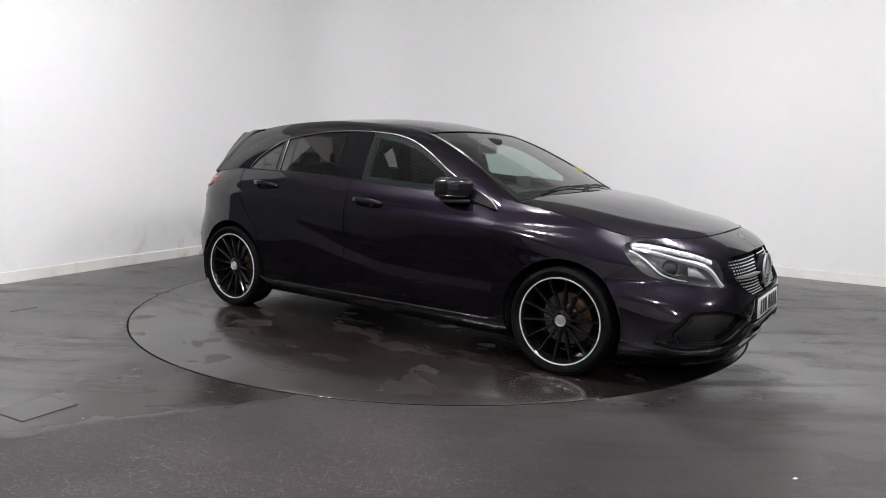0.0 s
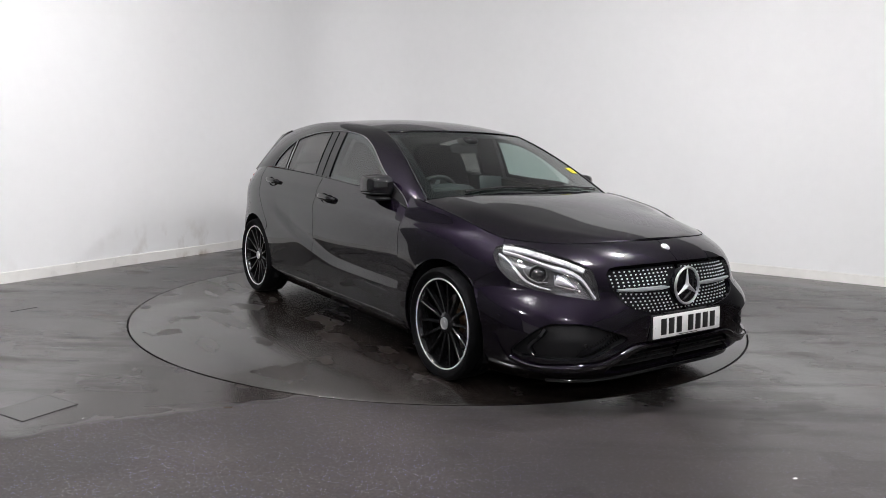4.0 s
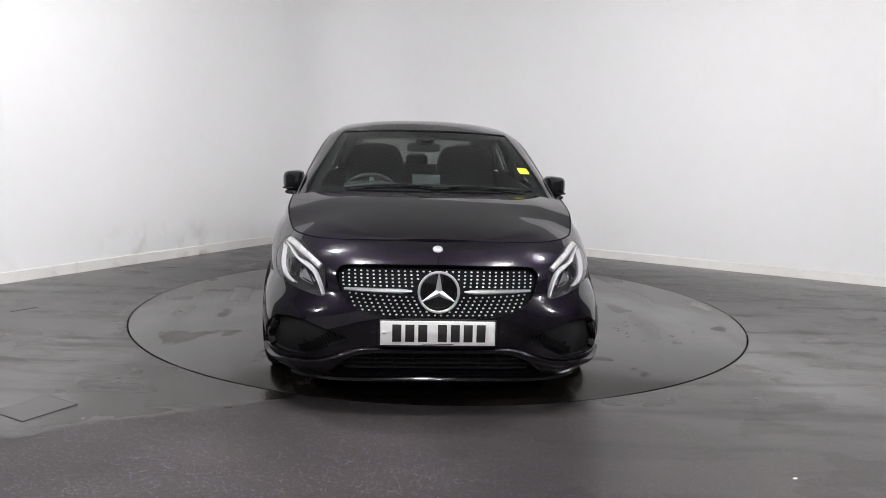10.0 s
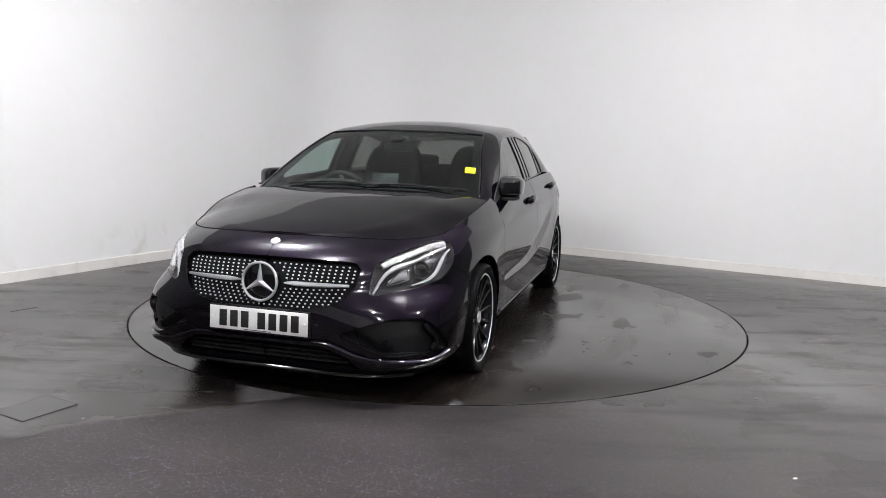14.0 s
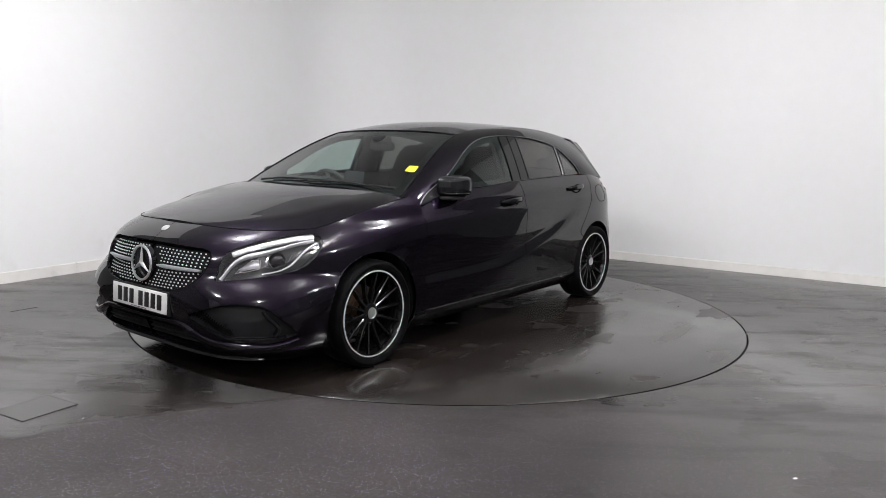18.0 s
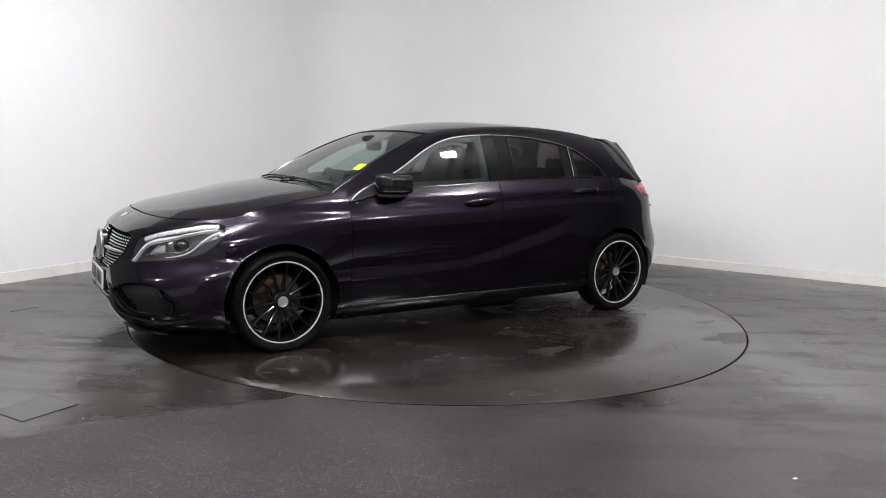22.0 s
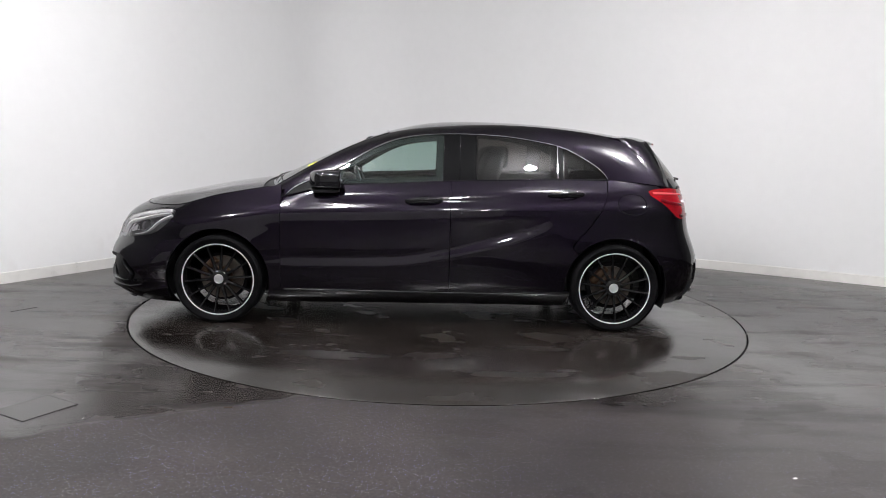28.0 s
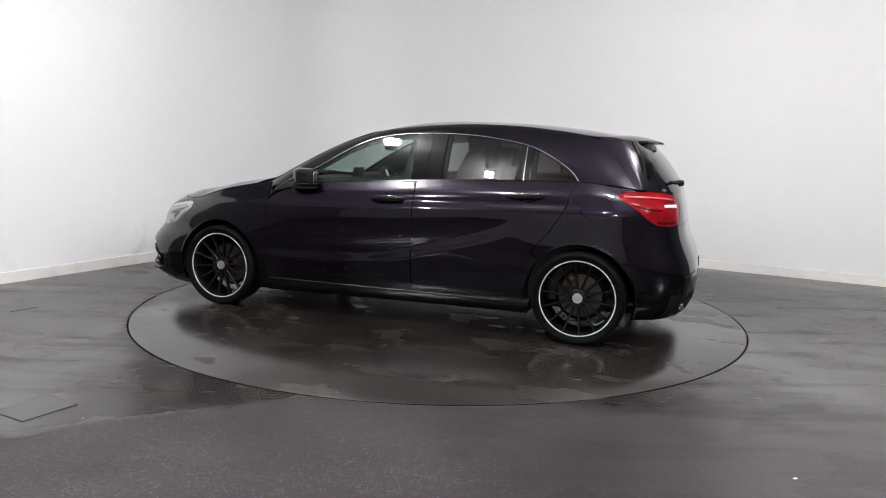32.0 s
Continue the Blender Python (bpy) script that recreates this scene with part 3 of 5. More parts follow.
def ring_sheet(s0, s1, v0, v1, ni, nj, holes=(), keep=None, top=None, fold=0.016, gap=0.002, push=0.0, halves="left", arch=()):
    S, W = ring_grid(s0, s1, v0, v1, ni, nj, top)
    P = ring(S, W, top)
    Z = P[..., 2].copy()
    N0 = grid_normals(P)
    face = np.ones((ni - 1, nj - 1), bool)
    ins = np.zeros((ni, nj), bool)
    for poly in holes:
        xs, ys = [q[0] for q in poly], [q[1] for q in poly]
        box = (min(xs), max(xs), min(ys), max(ys))
        h = np.zeros((ni, nj), bool)
        for i in range(ni):
            for j in range(nj):
                if box[0] <= S[i, j] <= box[1] and box[2] <= Z[i, j] <= box[3] and inside(poly, (S[i, j], Z[i, j])):
                    h[i, j] = True
        face &= ~(h[:-1, :-1] & h[1:, :-1] & h[:-1, 1:] & h[1:, 1:])
        for i, j in zip(*np.nonzero(h)):
            near = face[max(0, i - 1):i + 1, max(0, j - 1):j + 1]
            if near.any():
                q = nearest(poly, (S[i, j], Z[i, j]))
                P[i, j] = ring_at(q[0], q[1], top)
    for cx, cz, r in arch:
        d = np.hypot(P[..., 0] - cx, P[..., 2] - cz)
        h = d < r
        face &= ~(h[:-1, :-1] & h[1:, :-1] & h[:-1, 1:] & h[1:, 1:])
        for i, j in zip(*np.nonzero(h)):
            k = r / max(d[i, j], 1e-6)
            P[i, j, 0], P[i, j, 2] = cx + (P[i, j, 0] - cx) * k, cz + (P[i, j, 2] - cz) * k
    if keep is not None:
        h = np.array([[inside(keep, (S[i, j], Z[i, j])) for j in range(nj)] for i in range(ni)])
        face &= h[:-1, :-1] | h[1:, :-1] | h[:-1, 1:] | h[1:, 1:]
        for i, j in zip(*np.nonzero(~h)):
            if face[max(0, i - 1):i + 1, max(0, j - 1):j + 1].any():
                q = nearest(keep, (S[i, j], Z[i, j]))
                P[i, j] = ring_at(q[0], q[1], top)
    if gap and keep is None:
        for sl, nb in (((0,), (1,)), ((-1,), (-2,))):
            d = P[nb[0]] - P[sl[0]]
            if halves == "both" and (np.abs(P[sl[0]][:, 1]) < 1e-6).all():
                continue
            P[sl[0]] = P[sl[0]] + d / (np.linalg.norm(d, axis=-1, keepdims=True) + 1e-9) * gap
    if push:
        turn = -1 if np.sum(N0 * (P - (P[..., 0].mean() * 0.8, 0, 0.55))) < 0 else 1
        P = P + N0 * turn * push
    if halves == "both":
        bm = join(mesh_of(P, face, fold, True, N=N0), mesh_of(P, face, fold, True, mirror=True, N=N0))
        bmesh.ops.remove_doubles(bm, verts=[v for v in bm.verts if abs(v.co.y) < 1e-4], dist=2e-4)
        return bm
    return mesh_of(P, face, fold, mirror=halves == "right", N=N0)


def loft(P, fold=0.0, out=None, mirror=False, thick=0.0):
    P = np.asarray(P, float)
    return mesh_of(P, np.ones((P.shape[0] - 1, P.shape[1] - 1), bool), fold, out=out, mirror=mirror)


SIDES = ("left", "right")


def sy(side):
    return 1 if side == "left" else -1


# ---- the car ----
car = tagged(empty("car"), "black-purple five-door hatchback with black alloy wheels", "car")
HUB_Z, TYRE_R, ARCH_R = 0.300, 0.302, 0.348
AXLES = (1.349, -1.349)
HEAD = [(0.312, 0.539), (0.313, 0.60), (0.321, 0.675), (0.35, 0.698), (0.40, 0.720), (0.46, 0.741), (0.54, 0.758), (0.60, 0.768), (0.65, 0.763), (0.682, 0.748), (0.688, 0.71), (0.672, 0.655), (0.645, 0.610), (0.61, 0.587), (0.55, 0.571), (0.49, 0.561), (0.40, 0.549), (0.345, 0.541)]
GRILLE_HALF = [(0.0, 0.697), (0.114, 0.695), (0.22, 0.690), (0.254, 0.682), (0.273, 0.658), (0.272, 0.63), (0.264, 0.598), (0.240, 0.546), (0.205, 0.508), (0.165, 0.486), (0.092, 0.464), (0.0, 0.448)]
GRILLE = GRILLE_HALF + [(-0.05, 0.448), (-0.05, 0.697)]
INTAKE = smooth_loop([(0.22, 0.362), (0.30, 0.402), (0.40, 0.436), (0.48, 0.441), (0.57, 0.433), (0.65, 0.395), (0.71, 0.345), (0.752, 0.288), (0.74, 0.263), (0.61, 0.260), (0.42, 0.263), (0.36, 0.285), (0.29, 0.325)])
LOWER = [(-0.05, 0.297), (0.0, 0.297), (0.112, 0.299), (0.18, 0.295), (0.242, 0.253), (0.315, 0.190), (0.305, 0.178), (0.0, 0.178), (-0.05, 0.178)]
TAIL = smooth_loop([(2.262, 0.960), (2.30, 0.975), (2.36, 0.983), (2.46, 0.985), (2.57, 0.981), (2.68, 0.971), (2.79, 0.948), (2.832, 0.905), (2.815, 0.845), (2.765, 0.785), (2.70, 0.772), (2.54, 0.778), (2.455, 0.808), (2.36, 0.880), (2.293, 0.924)])


def s_seam_front(z):
    return float(np.interp(z, (0.1, 0.45, 0.579, 0.653, 0.76), (0.86, 0.86, 0.752, 0.665, 0.655)))


def s_door_rear(z):
    return float(pch((0.2, 0.45, 0.52, 0.576, 0.73, 0.846, 1.012), (2.08, 2.065, 2.022, 2.010, 2.036, 2.060, 2.086), z))


def s_bumper_rear(z):
    return float(np.interp(z, (0.1, 0.591, 0.679, 0.77), (2.215, 2.224, 2.356, 2.43)))


S_CACHE = {}


def s_fender(z):
    k = round(z, 3)
    if k not in S_CACHE:
        S_CACHE[k] = s_of_x(0.925, z)
    return S_CACHE[k]


S_B = 1 + (XC + 0.215) / (XC - XR)
bumper = part("front_bumper", ring_sheet(0, s_seam_front, 0, 6, 96, 84, (HEAD, GRILLE, INTAKE, LOWER), halves="both", top=True, arch=((AXLES[0], HUB_Z, ARCH_R),)), PAINT, car)
V_SILL = 1.15
for side in SIDES:
    part("fender", ring_sheet(s_seam_front, s_fender, 0, 6, 60, 84, (HEAD,), halves=side, top=True, arch=((AXLES[0], HUB_Z, ARCH_R),)), PAINT, car)
    part("front_door", ring_sheet(lambda z: s_fender(z) + 2e-6, S_B, V_SILL, 6, 40, 60, halves=side, top=False), PAINT, car)
    part("rear_door", ring_sheet(S_B + 0.001, s_door_rear, V_SILL, 6, 40, 60, halves=side, top=False, arch=((AXLES[1], HUB_Z, ARCH_R),)), PAINT, car)
    part("quarter_panel", ring_sheet(lambda z: s_door_rear(z) + 0.001, s_bumper_rear, 0.6, 6, 60, 70, (TAIL,), halves=side, top=False, arch=((AXLES[1], HUB_Z, ARCH_R),)), PAINT, car)
    part("sill", ring_sheet(lambda z: s_of_x(0.965, z), 2.01, 0.0, V_SILL, 40, 14, halves=side, top=False, push=0.006, fold=0.03), BLACK_GLOSS, car, "gloss black side sill")
V_TAIL = 4.55
part("rear_bumper", ring_sheet(s_bumper_rear, 3.0, 0, V_TAIL, 70, 56, (TAIL,), halves="both", top=False, arch=((AXLES[1], HUB_Z, ARCH_R),)), PAINT, car)
part("tailgate", ring_sheet(2.43, 3.0, V_TAIL + 0.02, 6, 50, 24, (TAIL,), halves="both", top=False), PAINT, car)

# bonnet
def foot(f):
    """Windscreen's foot, f from -1 to 1 across."""
    return np.array((0.985 + 0.115 * (1 - abs(f) ** 2.2), 0.745 * f, 0.930 + 0.022 * (1 - f * f)))


def bonnet_pt(a, f):
    """a 0 at the nose to 1 at the windscreen, f -1..1 across."""
    s_edge = a_to_s(a)
    q = ring(s_edge, 6.0, True)
    ye = q[1]
    cx = 2.012 + (1.085 - 2.012) * a
    cz = float(spl((0, 0.12, 0.35, 0.7, 1.0), (0.797, 0.828, 0.876, 0.938, 0.973), a))
    x = q[0] + (cx - q[0]) * (1 - abs(f) ** 2.2)
    z = q[2] + (cz - q[2]) * (0.62 * (1 - f * f) + 0.38 * (1 - abs(f) ** 6))
    # a raised fold along each side
    z += 0.0045 * math.exp(-((abs(f) - 0.80) / 0.09) ** 2) * min(1, a * 4) * min(1, (1 - a) * 5)
    return (x, ye * f, z)


def a_to_s(a):
    return 0.10 + (0.985 - 0.10) * (a ** 0.75)


NB = 44
part("bonnet", loft([[bonnet_pt(a, f) for f in np.linspace(-0.994, 0.994, 61)] for a in np.linspace(0.0, 0.985, NB)], 0.014, out=(1.4, 0, 0.3)), PAINT, car)

# glasshouse
def dlo(t):
    """Upper edge of the side windows, t 0 at the front tip to 1 at the rear tip."""
    xs = ARCH[0][::-1]
    d = np.concatenate([[0], np.cumsum(np.hypot(np.diff(ARCH[0][::-1]), np.diff(ARCH[1][::-1])))])
    x = float(spl(d, xs, t * d[-1]))
    z = float(spl(d, ARCH[1][::-1], t * d[-1]))
    return np.array((x, float(side_y(x, z)), z))


def cant(t, w):
    """Pillar and rail between window edge (w 0) and roof edge (w 1)."""
    a, b = dlo(t), np.array(edge(t * 10))
    m = (a + b) / 2 + np.array((0, 0.016, 0.012))
    return (1 - w) ** 2 * a + 2 * w * (1 - w) * m + w * w * b


def windscreen_pt(h, f):
    e = np.array(edge(0.02 + 2.93 * h))
    cx = float(spl((0, 0.5, 1.0), (1.085, 0.680, 0.255), h))
    cz = float(spl((0, 0.5, 1.0), (0.968, 1.160, 1.336), h))
    k = 1 - abs(f) ** 2.3
    return (e[0] + (cx - e[0]) * k, e[1] * f, e[2] + (cz - e[2]) * k)


def roof_pt(h, f):
    t = 2.98 + 4.9 * h
    e = np.array(edge(t))
    cx = 0.25 + (-1.60 - 0.25) * h
    k = 1 - abs(f) ** 2.5
    return (e[0] + (cx - e[0]) * k, e[1] * f, e[2] + (roof_z(cx) - e[2]) * k)


def belt_pt(x):
    z = float(pch(*BELT, x))
    return np.array((x, float(side_y(x, z)), z))


def window_pt(x, h):
    z0, z1 = float(pch(*BELT, x)) + 0.004, float(spl(*ARCH, x)) - 0.002
    z = z0 + (max(z1, z0 + 0.002) - z0) * h
    return (x, float(side_y(x, z)) - 0.006, z)


part("windscreen", loft([[windscreen_pt(h, f) for f in np.linspace(-0.985, 0.985, 41)] for h in np.linspace(0.0, 1, 21)], 0.0, out=(0, 0, 0.6)), GLASS_SCREEN, car)
part("roof", loft([[roof_pt(h, f) for f in np.linspace(-1, 1, 41)] for h in np.linspace(0, 1, 41)], 0.012, out=(-0.6, 0, 0.6)), PAINT, car)
for side in SIDES:
    mir = side == "right"
    part("roof_rail", loft([[cant(t, w) for w in np.linspace(0, 1, 9)] for t in np.linspace(0.0, 1, 80)], 0.012, out=(-0.3, 0, 0.5), mirror=mir), PAINT, car)
    for nm, x0, x1, g in (("front_window", 0.88, -0.165, GLASS_FRONT), ("rear_window", -0.383, -0.945, GLASS_REAR), ("quarter_window", -0.985, -1.285, GLASS_REAR)):
        part(nm, loft([[window_pt(x, h) for h in np.linspace(0, 1, 10)] for x in np.linspace(x0, x1, 24)], 0.0, out=(-0.3, 0, 0.5), mirror=mir), g, car)
    for x_list, lo, hi in ((np.linspace(0.60, -0.16, 20), 0.0, 0.030), (np.linspace(0.72, -0.16, 26), -0.040, 0.0)):
        rows_f = []
        for x in x_list:
            bot, top_e = np.array(window_pt(x, 0)), np.array(window_pt(x, 1))
            zs = np.linspace(bot[2] + lo, bot[2] + hi, 3) if lo == 0.0 else np.linspace(max(bot[2], top_e[2] + lo), top_e[2], 3)
            rows_f.append([(x, float(side_y(x, z)) - 0.011, z) for z in zs])
        part("window_frame", loft(rows_f, 0.0, out=(-0.3, 0, 0.5), mirror=mir), BLACK_PLASTIC, car)
    part("window_frame", loft([[np.array(window_pt(x - 0.018 * h, h)) - (0, 0.005, 0) for h in np.linspace(0, 1, 8)] for x in (-0.108, -0.13, -0.16)], 0.0, out=(-0.3, 0, 0.5), mirror=mir), BLACK_PLASTIC, car)
    part("door_pillar", loft([[np.array(window_pt(x, h)) + (0, 0.004, 0) for h in np.linspace(0, 1, 10)] for x in np.linspace(-0.16, -0.385, 6)], 0.0, out=(-0.3, 0, 0.5), mirror=mir), PILLAR_BLACK, car)
    part("window_divider", loft([[np.array(window_pt(x, h)) + (0, 0.005, 0) for h in np.linspace(0, 1, 10)] for x in np.linspace(-0.943, -0.987, 4)], 0.0, out=(-0.3, 0, 0.5), mirror=mir), BLACK_GLOSS, car)


# tailgate glass and spoiler
def gate_pt(h, f):
    a = ring(np.array(2.43 + (3 - 2.43) * (1 - abs(f))), 6.0, False) * (1, np.sign(f) or 1, 1)
    b = np.array((-1.60 - 0.05 * (1 - f * f), 0.525 * f, 1.300 + 0.02 * (1 - f * f)))
    m = (a + b) / 2 + np.array((-0.035, 0, 0.02))
    return (1 - h) ** 2 * a + 2 * h * (1 - h) * m + h * h * b


part("rear_screen", loft([[gate_pt(h, f) for f in np.linspace(-1, 1, 31)] for h in np.linspace(0.0, 1, 11)], 0.0, out=(-1.0, 0, 0.9)), GLASS_REAR, car)


# ---- wheels ----
def wheel_at(x, side):
    s = sy(side)
    wh = part("wheel", lathe_bm([(0.2415, 0.085), (0.236, 0.088), (0.231, 0.082), (0.222, 0.06), (0.216, -0.02), (0.218, -0.10), (0.240, -0.11), (0.245, -0.105)], 64), RIM_BLACK, car, "gloss black multi-spoke alloy wheel")
    wh.matrix_basis = pose(x, 0.785 * s, HUB_Z, 0, 0, 0 if s > 0 else 180)
    part("tyre", lathe_bm([(0.243, 0.078), (0.249, 0.090), (0.262, 0.100), (0.280, 0.104), (0.294, 0.096), (0.3005, 0.082), (TYRE_R, 0.06), (TYRE_R, 0.042), (0.297, 0.041), (0.297, 0.036), (TYRE_R, 0.035), (TYRE_R, 0.006), (0.297, 0.005), (0.297, -0.005), (TYRE_R, -0.006), (TYRE_R, -0.035), (0.297, -0.036), (0.297, -0.041), (TYRE_R, -0.042), (TYRE_R, -0.06), (0.3005, -0.085), (0.285, -0.104), (0.26, -0.104), (0.243, -0.09)], 72), RUBBER, wh, "low-profile black rubber tyre")
    part("rim_edge", lathe_bm([(0.2365, 0.0865), (0.2378, 0.0905), (0.2432, 0.0912), (0.2455, 0.0870), (0.2440, 0.0850), (0.2372, 0.0840)], 72, closed=True), RIM_CUT, wh, "bright machined rim edge")
    return wh


for x in AXLES:
    for side in SIDES:
        wheel_at(x, side)

# dark inner body that closes the shell
part("floor_pan", box_bm(3.9, 1.30, 0.05, (0.05, 0, 0.21), 0.02), LINER, car)


# ---- details of the car ----
def on_ring(s, z, out=0.0, top=None):
    """A point on the body's side, moved outwards by out, and the outward normal."""
    e = 2e-3
    p = ring_at(s, z, top)
    a, b = ring_at(max(0.0, s - e), z, top), ring_at(s + e, z, top)
    c, d = ring_at(s, z - e * 2, top), ring_at(s, z + e * 2, top)
    n = np.cross(b - a, d - c)
    n /= np.linalg.norm(n) + 1e-12
    if n[1] * 0.6 + n[0] * (1 if p[0] > 0 else -1) < 0:
        n = -n
    if s < e:
        n[1] = 0
    return p + n * out, n


def ribbon(path, width, out, thick=0.004, mirror=False):
    """A bar that follows (s, z) points of the side; width may vary along it."""
    bm = bmesh.new()
    rows = []
    pts = [on_ring(s, z, out) for s, z in path]
    for i, (p, n) in enumerate(pts):
        t = pts[min(i + 1, len(pts) - 1)][0] - pts[max(i - 1, 0)][0]
        t /= np.linalg.norm(t)
        w = np.cross(n, t)
        h = (width(i / (len(pts) - 1)) if callable(width) else width) / 2
        k = (p - w * h - n * thick, p - w * h, p - w * h * 0.6 + n * thick * 0.5, p + w * h * 0.6 + n * thick * 0.5, p + w * h, p + w * h - n * thick)
        rows.append([bm.verts.new(q * (1, -1 if mirror else 1, 1)) for q in k])
    for a, b in zip(rows, rows[1:]):
        for j in range(6):
            bm.faces.new((a[j], a[(j + 1) % 6], b[(j + 1) % 6], b[j]))
    bm.faces.new(rows[0])
    bm.faces.new(rows[-1][::-1])
    bmesh.ops.recalc_face_normals(bm, faces=bm.faces[:])
    sharpen(bm, 45)
    return bm


def smooth_path(path, n=6):
    """Rounds an open path."""
    d = np.concatenate([[0], np.cumsum([math.hypot((b[0] - a[0]) * MPS, b[1] - a[1]) for a, b in zip(path, path[1:])])])
    t = np.linspace(0, d[-1], n * len(path))
    return list(zip(spl(d, [p[0] for p in path], t).tolist(), spl(d, [p[1] for p in path], t).tolist()))


def well(poly, depth, mirror=False, top=None):
    """The side wall of a recess whose mouth is a closed outline on the body."""
    bm = bmesh.new()
    rows = []
    for s, z in poly:
        s = max(s, 0)
        p, n = on_ring(s, z, -0.004, top)
        q = p - n * depth
        rows.append([bm.verts.new(k * (1, -1 if mirror else 1, 1)) for k in (p, q)])
    for a, b in zip(rows, rows[1:] + rows[:1]):
        try:
            bm.faces.new((a[0], b[0], b[1], a[1]))
        except ValueError:
            pass
    return bm


def mirror_bm(bm):
    bmesh.ops.transform(bm, matrix=Matrix.Diagonal((1, -1, 1, 1)), verts=bm.verts[:])
    bmesh.ops.reverse_faces(bm, faces=bm.faces[:])
    return bm


# radiator grille
grille = part("grille", ring_sheet(0, 0.28, 2.2, 5.4, 40, 40, keep=GRILLE, halves="both", top=True, push=-0.030, fold=0, gap=0), LINER, car, "black grille with rows of chrome studs")
gw = [q for q in GRILLE_HALF]
part("grille_surround", join(well(gw, 0.034, top=True), well(gw, 0.034, True, top=True)), BLACK_GLOSS, grille)
part("grille_edge", join(ribbon(smooth_path([(0.004, 0.4495), (0.092, 0.465), (0.165, 0.487), (0.205, 0.509), (0.240, 0.547), (0.264, 0.599), (0.271, 0.635)]), 0.006, 0.001), ribbon(smooth_path([(0.004, 0.4495), (0.092, 0.465), (0.165, 0.487), (0.205, 0.509), (0.240, 0.547), (0.264, 0.599), (0.271, 0.635)]), 0.006, 0.001, mirror=True)), BLACK_GLOSS, grille)
stud_bm = bmesh.new()
bmesh.ops.create_uvsphere(stud_bm, u_segments=8, v_segments=5, radius=1.0, matrix=Matrix.Diagonal((0.004, 0.0056, 0.0042, 1)))
stud_mesh = bpy.data.meshes.new("stud")
stud_bm.to_mesh(stud_mesh)
stud_bm.free()
stud_mesh.shade_smooth()
stud_mesh.materials.append(STUD)
STAR_Z, STAR_R = 0.583, 0.090
rows_up = [0.609 + 0.0172 * k for k in range(5)]
rows_low = [0.557 - 0.0165 * k for k in range(6)]
for r, zr in enumerate(rows_up + rows_low):
    for k in range(0, 18):
        # columns lean outwards above the blade and inwards below it
        y = 0.0292 * (k + (0.5 if zr < STAR_Z else 0.0)) + (0.10 if zr > STAR_Z else 0.55) * (zr - STAR_Z)
        if y < 0:
            continue
        s = 2 / math.pi * math.asin((y / 0.892) ** 1.375)
        zz = zr + 0.10 * (y / 0.46) ** 2 * (0.16 if zr < STAR_Z else -0.06)
        p, n = on_ring(s, zz, -0.022, True)
        if not inside(GRILLE, (s + 0.009, zz)) or not inside(GRILLE, (s, zz - 0.008)) or not inside(GRILLE, (s, zz + 0.008)) or math.hypot(p[1], zz - STAR_Z) < STAR_R + 0.012:
            continue
        for m in (1, -1) if y else (1,):
            o = new("stud", stud_mesh)
            o.parent = grille
            o.matrix_basis = pose(p[0], p[1] * m, p[2], 0, 0, m * math.degrees(math.atan2(n[1], n[0])))
for m in (False, True):
    part("grille_blade", ribbon([(s, 0.5840) for s in np.linspace(0.040, 0.238, 16)], lambda t: 0.021 * (1 - 0.45 * t ** 3) * min(1, 0.35 + 6 * t), -0.004, 0.012, m), SATIN, grille, "satin silver grille blade")
bm = bmesh.new()
rings = []
for i in range(56):
    a = 2 * math.pi * i / 56
    rings.append([bm.verts.new((0.008 * math.cos(b) * 0.8, (STAR_R + 0.0068 * math.sin(b)) * math.cos(a), (STAR_R + 0.0068 * math.sin(b)) * math.sin(a))) for b in (0, 1.05, 2.09, 3.14, 4.19, 5.24)])
for a, b in zip(rings, rings[1:] + rings[:1]):
    for j in range(6):
        bm.faces.new((a[j], b[j], b[(j + 1) % 6], a[(j + 1) % 6]))
for k in range(3):
    a = math.pi / 2 + k * 2 * math.pi / 3
    d, w = Vector((0, math.cos(a), math.sin(a))), Vector((0, -math.sin(a), math.cos(a)))
    tip, l, r, c = d * STAR_R, w * 0.0150, w * -0.0150, Vector((0.012, 0, 0))
    q = [bm.verts.new(v) for v in (tip + w * 0.002, tip - w * 0.002, r + d * 0.009, l + d * 0.009, c, tip + Vector((0.003, 0, 0)))]
    for f in ((3, 0, 5, 4), (4, 5, 1, 2), (0, 3, 2, 1), (3, 4, 2)):
        bm.faces.new([q[i] for i in f])
bmesh.ops.recalc_face_normals(bm, faces=bm.faces[:])
sharpen(bm, 35)
star = part("emblem", bm, SATIN, grille, "chrome ring emblem with three arms")
star.matrix_basis = pose(2.226, 0, STAR_Z, 0, -4, 0)
part("emblem_back", moved(lathe_bm([(0.0001, 0.0), (0.06, -0.002), (STAR_R, -0.006), (STAR_R, -0.03)], 40), pose(2.216, 0, STAR_Z, 0, -4, -90)), BLACK_GLOSS, grille)

